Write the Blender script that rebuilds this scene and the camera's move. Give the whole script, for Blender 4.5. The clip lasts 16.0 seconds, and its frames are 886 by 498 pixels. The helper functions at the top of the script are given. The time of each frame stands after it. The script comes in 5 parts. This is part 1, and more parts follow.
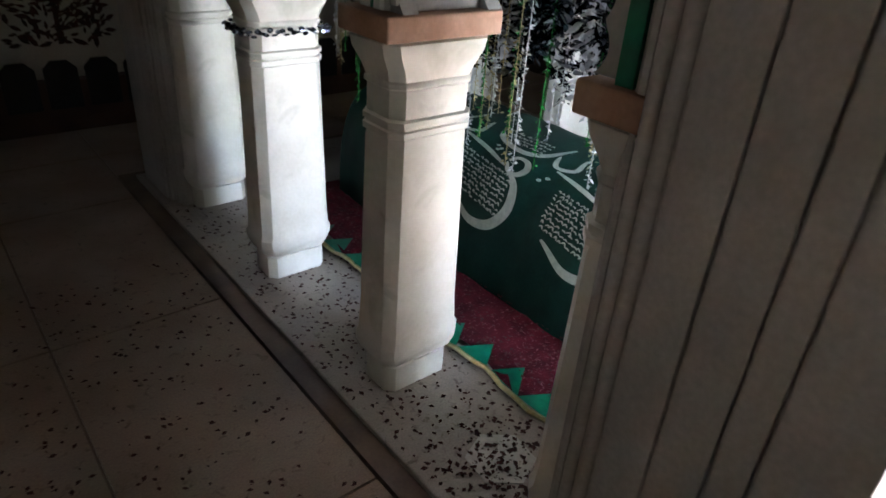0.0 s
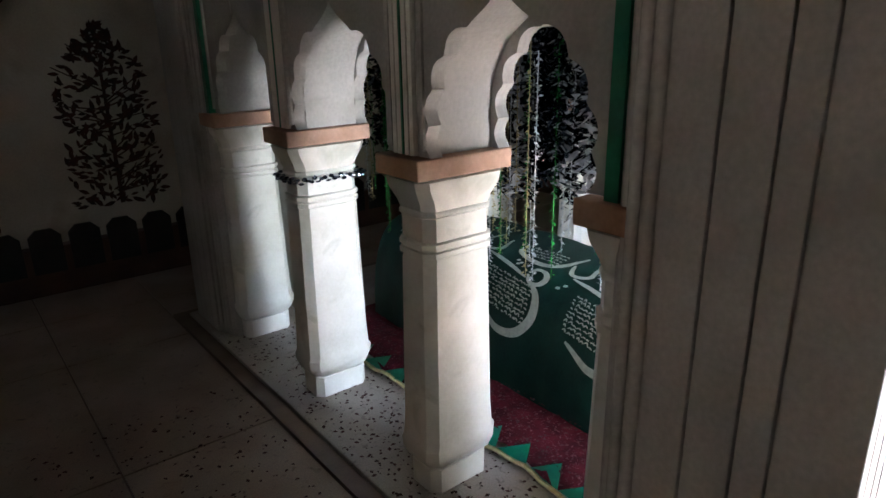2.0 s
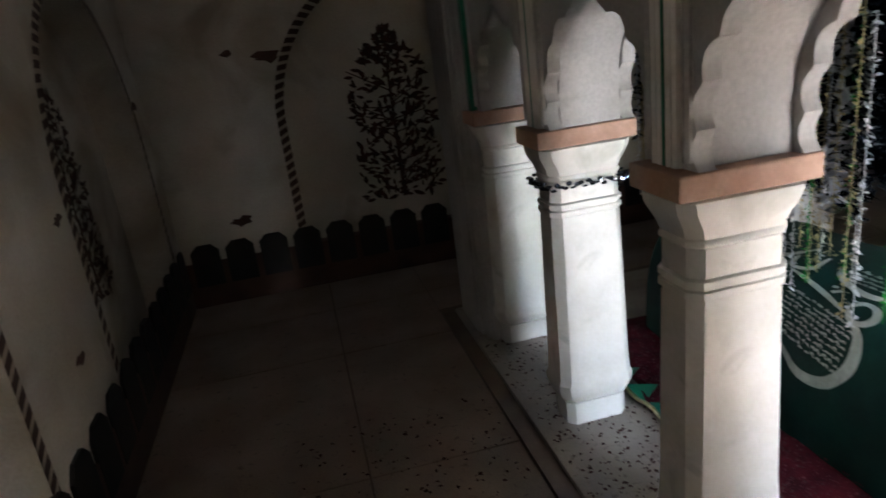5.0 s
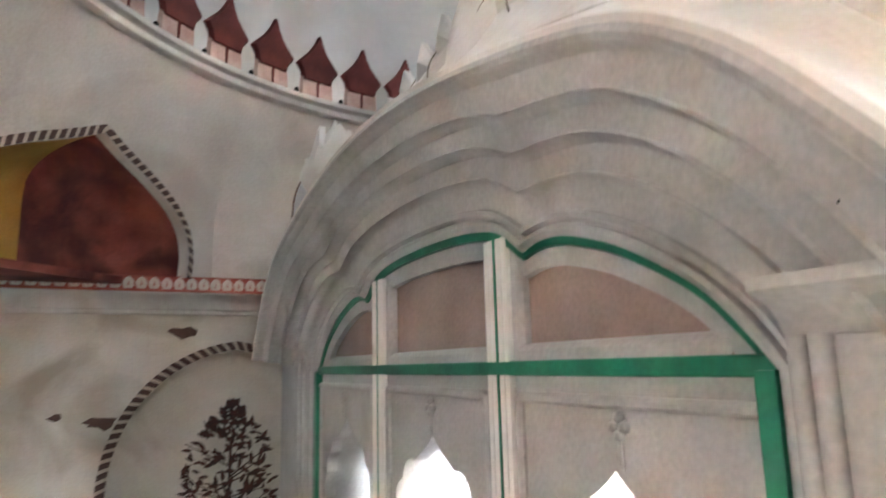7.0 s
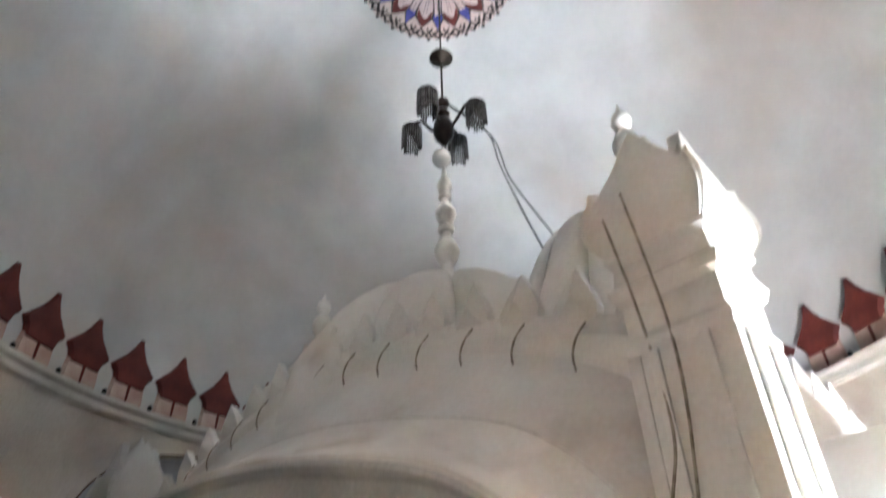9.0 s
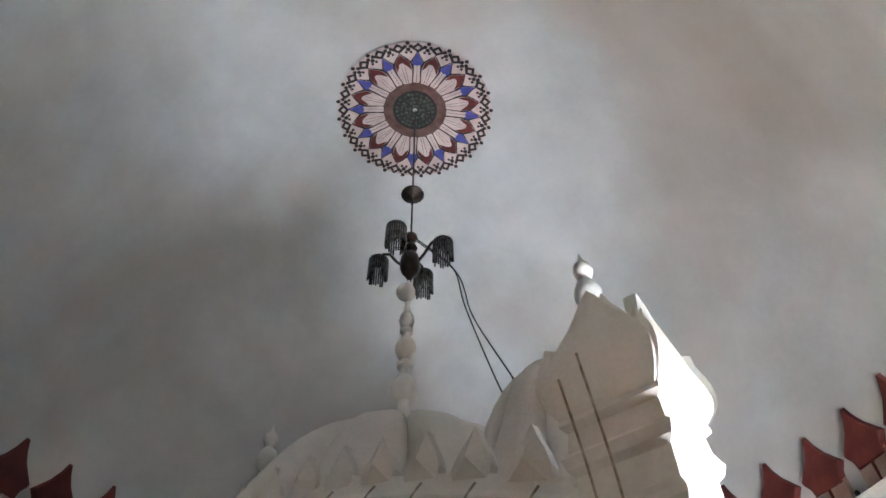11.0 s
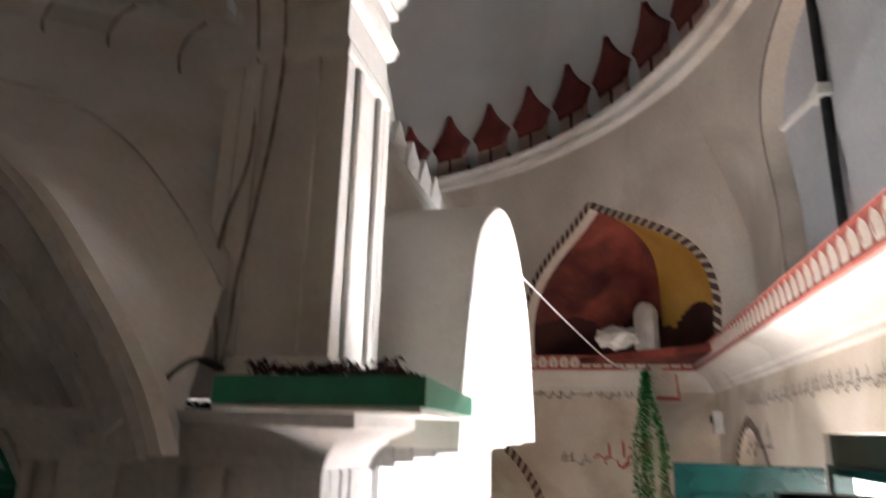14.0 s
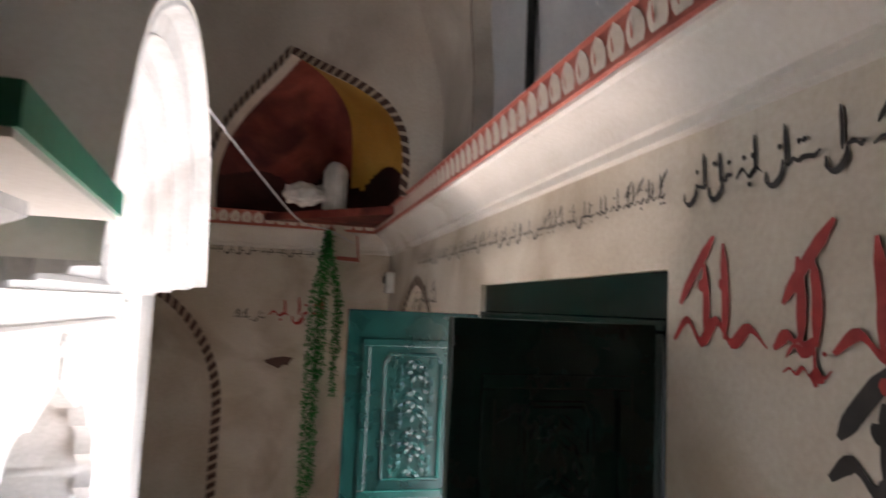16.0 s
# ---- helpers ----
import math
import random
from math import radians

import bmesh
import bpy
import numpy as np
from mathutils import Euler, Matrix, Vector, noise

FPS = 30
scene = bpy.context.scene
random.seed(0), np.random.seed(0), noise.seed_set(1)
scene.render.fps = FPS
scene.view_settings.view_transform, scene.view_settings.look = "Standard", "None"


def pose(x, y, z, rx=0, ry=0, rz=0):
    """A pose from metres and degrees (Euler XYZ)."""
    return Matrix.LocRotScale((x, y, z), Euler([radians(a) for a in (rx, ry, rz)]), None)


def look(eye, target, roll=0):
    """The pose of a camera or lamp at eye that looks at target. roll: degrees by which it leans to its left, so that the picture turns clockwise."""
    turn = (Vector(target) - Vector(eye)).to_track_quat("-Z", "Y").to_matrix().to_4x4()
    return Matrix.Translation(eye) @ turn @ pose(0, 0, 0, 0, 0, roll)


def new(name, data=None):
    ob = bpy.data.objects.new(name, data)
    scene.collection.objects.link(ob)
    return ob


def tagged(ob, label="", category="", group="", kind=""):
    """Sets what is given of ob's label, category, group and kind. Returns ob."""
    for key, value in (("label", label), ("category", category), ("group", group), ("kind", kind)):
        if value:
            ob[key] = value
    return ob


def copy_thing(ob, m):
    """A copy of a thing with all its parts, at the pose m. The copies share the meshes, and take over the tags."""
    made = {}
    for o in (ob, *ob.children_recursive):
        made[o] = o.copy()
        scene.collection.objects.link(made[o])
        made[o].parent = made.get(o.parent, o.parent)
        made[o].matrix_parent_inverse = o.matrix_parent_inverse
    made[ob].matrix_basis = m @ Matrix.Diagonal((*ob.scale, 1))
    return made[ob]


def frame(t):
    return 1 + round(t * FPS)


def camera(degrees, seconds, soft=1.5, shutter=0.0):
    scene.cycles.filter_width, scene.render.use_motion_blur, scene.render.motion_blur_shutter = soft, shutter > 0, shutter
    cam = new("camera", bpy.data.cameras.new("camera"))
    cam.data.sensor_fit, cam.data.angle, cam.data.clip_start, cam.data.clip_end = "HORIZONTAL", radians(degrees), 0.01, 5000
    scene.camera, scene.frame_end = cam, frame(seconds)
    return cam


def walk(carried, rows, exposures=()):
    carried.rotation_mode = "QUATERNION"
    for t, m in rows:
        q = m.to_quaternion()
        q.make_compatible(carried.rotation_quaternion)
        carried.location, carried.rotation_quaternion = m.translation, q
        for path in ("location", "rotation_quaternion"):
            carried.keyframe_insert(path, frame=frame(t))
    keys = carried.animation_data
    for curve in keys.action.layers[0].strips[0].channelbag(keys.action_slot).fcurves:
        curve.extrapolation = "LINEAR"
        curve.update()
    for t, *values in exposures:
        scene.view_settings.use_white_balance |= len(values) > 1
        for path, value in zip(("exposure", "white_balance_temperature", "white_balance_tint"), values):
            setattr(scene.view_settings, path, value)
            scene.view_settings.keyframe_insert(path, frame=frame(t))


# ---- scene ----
cam = camera(68.7, 16.0, shutter=0.5)
PATH = [
    (0, (0.448, 0.392, 1.606), (1.596, 1.71, 0.635), 4.3),
    (0.5, (0.324, 0.259, 1.657), (1.465, 1.651, 0.783), 2.5),
    (1, (0.317, 0.239, 1.667), (1.457, 1.716, 0.945), -1.1),
    (1.5, (0.265, 0.204, 1.682), (1.446, 1.683, 1.034), -1.0),
    (2, (0.259, 0.192, 1.68), (1.435, 1.684, 1.055), -1.0),
    (2.5, (0.274, 0.206, 1.687), (1.464, 1.693, 1.076), -1.3),
    (3, (0.268, 0.192, 1.681), (1.461, 1.68, 1.079), -0.6),
    (5.5, (0.6, 0.475, 1.725), (0.829, 2.379, 1.159), -6.9),
    (6, (0.543, 0.369, 1.888), (0.862, 2.343, 1.85), -3.6),
    (6.5, (0.595, 0.374, 1.985), (1.234, 2.255, 2.212), -1.1),
    (7, (0.508, 0.365, 2.021), (1.402, 2.119, 2.372), -1.4),
    (7.5, (0.389, 0.302, 2.048), (1.478, 1.893, 2.579), -1.0),
    (8, (0.325, 0.239, 2.079), (1.497, 1.693, 2.796), -1.6),
    (8.5, (0.277, 0.179, 2.119), (1.464, 1.502, 3.035), -1.3),
    (9, (0.264, 0.148, 2.165), (1.427, 1.289, 3.325), -1.8),
    (9.5, (0.233, 0.128, 2.182), (1.299, 1.113, 3.559), -1.7),
    (12, (0.285, 0.112, 2.238), (1.337, 0.995, 3.692), -0.8),
    (12.5, (0.285, 0.107, 2.23), (1.38, 0.999, 3.645), -1.4),
    (13, (0.327, 0.1, 2.206), (1.654, 0.955, 3.434), -2.8),
    (13.5, (0.453, 0.124, 2.174), (2.146, 0.83, 2.971), 0.6),
    (14, (0.485, 0.1, 2.112), (2.359, 0.555, 2.645), 1.5),
    (14.5, (0.503, 0.088, 2.035), (2.457, 0.374, 2.356), 1.3),
    (15, (0.592, 0.151, 2.054), (2.572, 0.328, 2.283), 1.1),
    (15.5, (0.613, 0.11, 2.027), (2.596, -0.023, 2.247), 2.4),
    (16, (0.701, 0.11, 2.022), (2.632, -0.376, 2.207), 2.5),
]
STOPS = [(0, 5.25, 6200, 13), (3, 5.25, 6200, 13), (5.3, 5.1, 6300, 14), (5.5, 5.1, 6300, 14), (6, 6.0, 6600, 16), (6.5, 7.6, 6600, 17), (7, 8.4, 5900, 13), (8, 8.5, 5900, 12), (8.5, 7.9, 5900, 11), (9, 7.25, 5900, 11), (9.7, 6.8, 5900, 11), (12, 6.5, 5900, 11), (12.5, 6.45, 5900, 11), (13, 6.4, 6200, 13), (13.5, 5.7, 6400, 15), (14, 5.0, 6500, 17), (14.5, 4.1, 6600, 19), (16, 4.0, 6600, 19)]
walk(cam, [(t, look(eye, target, roll)) for t, eye, target, roll in PATH], STOPS)

# room and canopy plan, in metres
CX, CY = 2.53, 2.34     # centre of the canopy
RX, RY, HALF = 2.57, 2.26, 2.96     # centre and half width of the room
WEST, EAST, SOUTH, NORTH = RX - HALF, RX + HALF, RY - HALF, RY + HALF
CORNICE = 2.64          # top of the petal band
RING, RING_R = 4.08, 2.95
DOME_TOP = 7.40
DOOR_X0, DOOR_X1, DOOR_Z = 1.93, 3.25, 2.13

# ---- world and light ----
world = bpy.data.worlds.new("sky")
scene.world = world
world.use_nodes = True
wn = world.node_tree
sky = wn.nodes.new("ShaderNodeTexSky")
sky.sky_type = "NISHITA"
sky.sun_disc = False
sky.sun_elevation, sky.sun_rotation = radians(45.4), radians(190.2)
wn.links.new(sky.outputs[0], wn.nodes["Background"].inputs[0])
wn.nodes["Background"].inputs[1].default_value = 0.12


def lamp(name, kind, m, energy, colour, **kw):
    data = bpy.data.lights.new(name, kind)
    data.energy, data.color = energy, colour
    if kind == "AREA":
        data.shape, data.size, data.size_y = "RECTANGLE", kw["sx"], kw["sy"]
        data.spread = radians(kw.get("spread", 180))
    if kind == "SUN":
        data.angle = radians(0.6)
    ob = new(name, data)
    ob.matrix_world = m
    return ob


lamp("sun", "SUN", look((CX - 1.8, -10.0, 10.3), (CX, 0, 0)), 5.0, (1.0, 0.97, 0.92))
# daylight thrown up into the room by the bright courtyard before the door
lamp("doorway_daylight", "AREA", look(((DOOR_X0 + DOOR_X1) / 2, SOUTH - 0.20, 0.95), (CX + 0.5, 1.4, 2.1)), 3.4, (0.80, 0.90, 1.0), sx=1.1, sy=1.8)


# ---- materials ----
def mat(name, colours, rough=0.7, scale=6.0, bump=0.15, metal=0.0, fine=70.0, stain=None, stain_scale=1.3, stain_at=0.62, spec=0.4, stain_soft=0.08, stain_detail=10, grit=0.22):
    """A painted or plain surface: two noise scales of colour, optional stains, fine relief."""
    m = bpy.data.materials.new(name)
    m.use_nodes = True
    n, l = m.node_tree.nodes, m.node_tree.links
    b = n["Principled BSDF"]
    b.inputs["Roughness"].default_value, b.inputs["Metallic"].default_value = rough, metal
    b.inputs["Specular IOR Level"].default_value = spec
    co = n.new("ShaderNodeTexCoord")
    big = n.new("ShaderNodeTexNoise")
    big.inputs["Scale"].default_value, big.inputs["Detail"].default_value = scale, 8
    l.new(co.outputs["Object"], big.inputs["Vector"])
    ramp = n.new("ShaderNodeValToRGB")
    ramp.color_ramp.elements[0].position, ramp.color_ramp.elements[1].position = 0.34, 0.68
    ramp.color_ramp.elements[0].color, ramp.color_ramp.elements[1].color = (*colours[0], 1), (*colours[1], 1)
    l.new(big.outputs[0], ramp.inputs[0])
    out = ramp.outputs[0]
    small = n.new("ShaderNodeTexNoise")
    small.inputs["Scale"].default_value, small.inputs["Detail"].default_value = fine, 4
    l.new(co.outputs["Object"], small.inputs["Vector"])
    grain = n.new("ShaderNodeMix")
    grain.data_type, grain.blend_type = "RGBA", "OVERLAY"
    grain.inputs[0].default_value = grit
    l.new(out, grain.inputs[6])
    l.new(small.outputs[0], grain.inputs[7])
    out = grain.outputs[2]
    if stain:
        blot = n.new("ShaderNodeTexNoise")
        blot.inputs["Scale"].default_value, blot.inputs["Detail"].default_value, blot.inputs["Distortion"].default_value = stain_scale, stain_detail, 0.6
        l.new(co.outputs["Object"], blot.inputs["Vector"])
        cut = n.new("ShaderNodeMapRange")
        cut.inputs[1].default_value, cut.inputs[2].default_value = stain_at - stain_soft, stain_at + stain_soft
        cut.inputs[4].default_value = 0.75
        l.new(blot.outputs[0], cut.inputs[0])
        mix = n.new("ShaderNodeMix")
        mix.data_type = "RGBA"
        l.new(cut.outputs[0], mix.inputs[0])
        l.new(out, mix.inputs[6])
        mix.inputs[7].default_value = (*stain, 1)
        out = mix.outputs[2]
    l.new(out, b.inputs["Base Color"])
    if bump:
        bp = n.new("ShaderNodeBump")
        bp.inputs["Strength"].default_value, bp.inputs["Distance"].default_value = bump, 0.006
        l.new(small.outputs[0], bp.inputs["Height"])
        l.new(bp.outputs[0], b.inputs["Normal"])
    return m


WALL = mat("cream_wall_plaster", ((0.53, 0.47, 0.38), (0.68, 0.63, 0.55)), 0.8, 2.2, 0.25, stain=(0.34, 0.27, 0.19), stain_scale=1.6, stain_at=0.6)
UPPER = mat("upper_wall_plaster", ((0.52, 0.47, 0.41), (0.66, 0.61, 0.54)), 0.8, 1.6, 0.2, stain=(0.36, 0.31, 0.26), stain_scale=1.1, stain_at=0.6)
NICHE_GREY = mat("grey_recess_plaster", ((0.50, 0.51, 0.53), (0.62, 0.63, 0.65)), 0.75, 2.0, 0.15)
DOME = mat("dome_limewash", ((0.50, 0.51, 0.50), (0.66, 0.665, 0.655)), 0.7, 1.1, 0.05, fine=22, stain=(0.37, 0.31, 0.25), stain_scale=0.42, stain_at=0.60, stain_soft=0.16, stain_detail=4, grit=0.07)
GREY = mat("grey_canopy_paint", ((0.40, 0.395, 0.38), (0.51, 0.505, 0.49)), 0.55, 3.0, 0.15, stain=(0.30, 0.28, 0.25), stain_scale=2.4, stain_at=0.62)
CREAM = mat("cream_canopy_limewash", ((0.62, 0.59, 0.54), (0.74, 0.715, 0.67)), 0.6, 2.5, 0.15, stain=(0.45, 0.40, 0.32), stain_scale=2.0, stain_at=0.64)
WHITE = mat("white_gloss_paint", ((0.66, 0.65, 0.60), (0.80, 0.79, 0.75)), 0.38, 5.0, 0.12, stain=(0.46, 0.47, 0.41), stain_scale=4.5, stain_at=0.64, stain_soft=0.05)
ORANGE = mat("salmon_painted_stone", ((0.43, 0.25, 0.17), (0.54, 0.35, 0.26)), 0.6, 8.0, 0.2)
GREEN = mat("green_gloss_paint", ((0.01, 0.15, 0.085), (0.02, 0.23, 0.13)), 0.3, 9.0, 0.1)
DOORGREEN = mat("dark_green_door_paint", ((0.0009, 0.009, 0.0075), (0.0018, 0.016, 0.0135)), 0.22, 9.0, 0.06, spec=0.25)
BROWNPANEL = mat("faded_brown_panel_paint", ((0.27, 0.20, 0.17), (0.38, 0.29, 0.25)), 0.6, 3.0, 0.15)
RED = mat("dark_red_paint", ((0.10, 0.018, 0.014), (0.19, 0.035, 0.026)), 0.7, 5.0, 0.15)
BANDRED = mat("faded_red_band_paint", ((0.34, 0.08, 0.06), (0.48, 0.16, 0.12)), 0.7, 6.0, 0.15)
SQRED = mat("maroon_niche_paint", ((0.17, 0.028, 0.022), (0.38, 0.10, 0.07)), 0.75, 3.5, 0.15, stain=(0.05, 0.010, 0.010), stain_scale=2.5, stain_at=0.52)
SQOCHRE = mat("ochre_niche_paint", ((0.42, 0.22, 0.035), (0.55, 0.32, 0.07)), 0.75, 3.0, 0.15)
PETALWHITE = mat("white_petal_paint", ((0.64, 0.57, 0.50), (0.76, 0.70, 0.62)), 0.7, 9.0, 0.1)
INK = mat("black_wall_paint", ((0.02, 0.017, 0.015), (0.04, 0.032, 0.03)), 0.6, 20.0, 0.05)
LEAFINK = mat("dark_mural_paint", ((0.035, 0.022, 0.018), (0.10, 0.03, 0.02)), 0.7, 22.0, 0.05)
REDINK = mat("red_wall_paint", ((0.30, 0.02, 0.02), (0.42, 0.04, 0.035)), 0.6, 20.0, 0.05)
DADO = mat("maroon_dado_paint", ((0.06, 0.025, 0.018), (0.11, 0.05, 0.035)), 0.6, 4.0, 0.1)
DADOINK = mat("black_dado_paint", ((0.008, 0.007, 0.006), (0.02, 0.016, 0.014)), 0.6, 9.0, 0.1)
FLOOR = mat("speckled_terrazzo_floor", ((0.23, 0.165, 0.125), (0.34, 0.26, 0.205)), 0.42, 2.5, 0.25, fine=140, stain=(0.06, 0.04, 0.03), stain_scale=30.0, stain_at=0.68, grit=0.35)
PLINTH = mat("pale_terrazzo_plinth", ((0.27, 0.235, 0.205), (0.39, 0.345, 0.31)), 0.45, 3.0, 0.25, fine=140, stain=(0.08, 0.06, 0.05), stain_scale=34.0, stain_at=0.66, grit=0.35)
KERB = mat("brown_kerb_strip", ((0.11, 0.07, 0.055), (0.17, 0.115, 0.09)), 0.5, 5.0, 0.1)
PALESTONE = mat("pale_marble_inset", ((0.40, 0.39, 0.36), (0.52, 0.51, 0.48)), 0.4, 6.0, 0.1)
CLOTH = mat("dark_green_satin_cloth", ((0.003, 0.024, 0.018), (0.005, 0.040, 0.030)), 0.6, 8.0, 0.2, spec=0.2)
SILVERCLOTH = mat("silver_thread_print", ((0.36, 0.37, 0.33), (0.48, 0.49, 0.44)), 0.4, 30.0, 0.2)
CRIMSON = mat("crimson_petal_cloth", ((0.030, 0.002, 0.005), (0.075, 0.005, 0.011)), 0.9, 14.0, 0.5, stain=(0.20, 0.11, 0.11), stain_scale=75.0, stain_at=0.66, spec=0.15)
BRIGHTGREEN = mat("bright_green_satin", ((0.0, 0.12, 0.065), (0.005, 0.19, 0.11)), 0.35, 9.0, 0.1)
GOLD = mat("gold_trim", ((0.42, 0.34, 0.16), (0.60, 0.52, 0.30)), 0.3, 60.0, 0.3, metal=0.8)
SILVER = mat("silver_tinsel", ((0.55, 0.57, 0.60), (0.80, 0.82, 0.85)), 0.28, 40.0, 0.0, metal=0.55)
DARKFOIL = mat("blue_black_foil", ((0.02, 0.024, 0.036), (0.30, 0.34, 0.42)), 0.16, 30.0, 0.0, metal=1.0)
GREENFOIL = mat("green_tinsel", ((0.02, 0.26, 0.05), (0.12, 0.55, 0.16)), 0.25, 40.0, 0.0, metal=0.5)
BLACK = mat("black_cable_rubber", ((0.012, 0.012, 0.012), (0.025, 0.025, 0.025)), 0.5, 20.0, 0.05)
CABLE = mat("limewashed_cable", ((0.16, 0.13, 0.10), (0.46, 0.41, 0.34)), 0.6, 30.0, 0.1)
BRONZE = mat("dark_bronze", ((0.020, 0.014, 0.010), (0.05, 0.035, 0.025)), 0.4, 20.0, 0.1, metal=0.6)
BEADS = mat("smoked_glass_beads", ((0.05, 0.045, 0.04), (0.16, 0.15, 0.14)), 0.2, 30.0, 0.0)
BULB = mat("white_glass_globe", ((0.86, 0.86, 0.84), (0.92, 0.92, 0.90)), 0.2, 5.0, 0.0)
TAPE = mat("grey_tape", ((0.5, 0.5, 0.5), (0.66, 0.66, 0.66)), 0.4, 20.0, 0.1)
PLASTIC = mat("clear_crumpled_plastic", ((0.6, 0.6, 0.58), (0.8, 0.8, 0.78)), 0.2, 12.0, 0.3)
LITTER = mat("dried_rose_petals", ((0.02, 0.006, 0.006), (0.07, 0.018, 0.015)), 0.8, 30.0, 0.2)
BLUE = mat("blue_rosette_paint", ((0.05, 0.06, 0.28), (0.10, 0.10, 0.42)), 0.7, 12.0, 0.05)
PINK = mat("pale_pink_rosette_paint", ((0.52, 0.40, 0.37), (0.66, 0.54, 0.50)), 0.7, 8.0, 0.05)
ROSBROWN = mat("brown_rosette_paint", ((0.10, 0.05, 0.04), (0.18, 0.10, 0.08)), 0.7, 12.0, 0.05)
ROSDARK = mat("dark_green_rosette_centre", ((0.02, 0.03, 0.025), (0.09, 0.11, 0.09)), 0.6, 18.0, 0.1)
SOOT = mat("soot_on_paint", ((0.030, 0.009, 0.008), (0.06, 0.016, 0.013)), 0.85, 6.0, 0.15)
STALK = mat("pale_pink_leaf_wash", ((0.44, 0.26, 0.21), (0.60, 0.47, 0.40)), 0.75, 6.0, 0.1)
PAPER = mat("yellowed_paper", ((0.60, 0.56, 0.48), (0.70, 0.66, 0.58)), 0.8, 6.0, 0.1)
COURT = mat("sunlit_courtyard_paving", ((0.40, 0.38, 0.35), (0.52, 0.50, 0.46)), 0.8, 1.5, 0.2)


def dashes(name, dark, pale, step, duty=0.62):
    """Painted border of dashes along a band whose u runs in metres."""
    m = mat(name, (dark, dark), 0.7, 8.0, 0.05)
    n, l = m.node_tree.nodes, m.node_tree.links
    uv = n.new("ShaderNodeUVMap")
    sep = n.new("ShaderNodeSeparateXYZ")
    l.new(uv.outputs[0], sep.inputs[0])
    q = n.new("ShaderNodeMath")
    q.operation = "MULTIPLY_ADD"
    q.inputs[1].default_value = 1 / step
    l.new(sep.outputs[0], q.inputs[0])
    skew = n.new("ShaderNodeMath")
    skew.operation = "MULTIPLY"
    skew.inputs[1].default_value = 0.5
    l.new(sep.outputs[1], skew.inputs[0])
    l.new(skew.outputs[0], q.inputs[2])
    fr = n.new("ShaderNodeMath")
    fr.operation = "FRACT"
    l.new(q.outputs[0], fr.inputs[0])
    gt = n.new("ShaderNodeMath")
    gt.operation = "GREATER_THAN"
    gt.inputs[1].default_value = duty
    l.new(fr.outputs[0], gt.inputs[0])
    mix = n.new("ShaderNodeMix")
    mix.data_type = "RGBA"
    l.new(gt.outputs[0], mix.inputs[0])
    mix.inputs[6].default_value, mix.inputs[7].default_value = (*dark, 1), (*pale, 1)
    l.new(mix.outputs[2], n["Principled BSDF"].inputs["Base Color"])
    return m


BORDER = dashes("brown_dash_border", (0.075, 0.04, 0.032), (0.46, 0.38, 0.30), 0.062)


# ---- mesh helpers ----
def part(name, bm, material, parent=None, label="", smooth=False, m=None):
    """Links a bmesh as one mesh object, under a parent if given."""
    bmesh.ops.remove_doubles(bm, verts=bm.verts, dist=0.0002)
    bmesh.ops.recalc_face_normals(bm, faces=bm.faces)
    me = bpy.data.meshes.new(name)
    bm.to_mesh(me)
    bm.free()
    for mm in (material if isinstance(material, (list, tuple)) else [material]):
        me.materials.append(mm)
    if smooth:
        me.polygons.foreach_set("use_smooth", [True] * len(me.polygons))
        me.set_sharp_from_angle(angle=radians(38))
    ob = new(name, me)
    if parent is not None:
        ob.parent = parent
    if m is not None:
        ob.matrix_basis = m
    if label:
        ob["label"] = label
    return ob


def thing(name, m, label, category, group="", kind=""):
    ob = new(name)
    ob.empty_display_size = 0.1
    ob.matrix_basis = m
    return tagged(ob, label, category, group, kind)


def box(bm, x0, x1, y0, y1, z0, z1, bevel=0.0):
    r = bmesh.ops.create_cube(bm, size=1, matrix=Matrix.Translation(((x0 + x1) / 2, (y0 + y1) / 2, (z0 + z1) / 2)) @ Matrix.Diagonal((x1 - x0, y1 - y0, z1 - z0, 1)))
    if bevel:
        es = list({e for v in r["verts"] for e in v.link_edges})
        bmesh.ops.bevel(bm, geom=es, offset=bevel, segments=2, affect="EDGES", profile=0.5)
    return bm


def loft(bm, rows, closed=False, cap=False, mat_index=0):
    """Quads between rows of points; closed joins each row's end to its start."""
    vs = [[bm.verts.new(p) for p in r] for r in rows]
    n = len(vs[0])
    for a, b in zip(vs, vs[1:]):
        for i in range(n if closed else n - 1):
            j = (i + 1) % n
            f = bm.faces.new((a[i], a[j], b[j], b[i]))
            f.material_index = mat_index
    if cap:
        bm.faces.new(vs[0]).material_index = mat_index
        bm.faces.new(vs[-1]).material_index = mat_index
    return bm


def lathe(bm, prof, seg=20, c=(0, 0, 0), ribs=0, depth=0.0):
    rows = []
    for r, z in prof:
        row = []
        for i in range(seg):
            a = 2 * math.pi * i / seg
            k = r * (1 - depth + depth * abs(math.cos(ribs * a / 2)) ** 0.6) if ribs else r
            row.append((c[0] + k * math.cos(a), c[1] + k * math.sin(a), c[2] + z))
        rows.append(row)
    return loft(bm, rows, True, True)


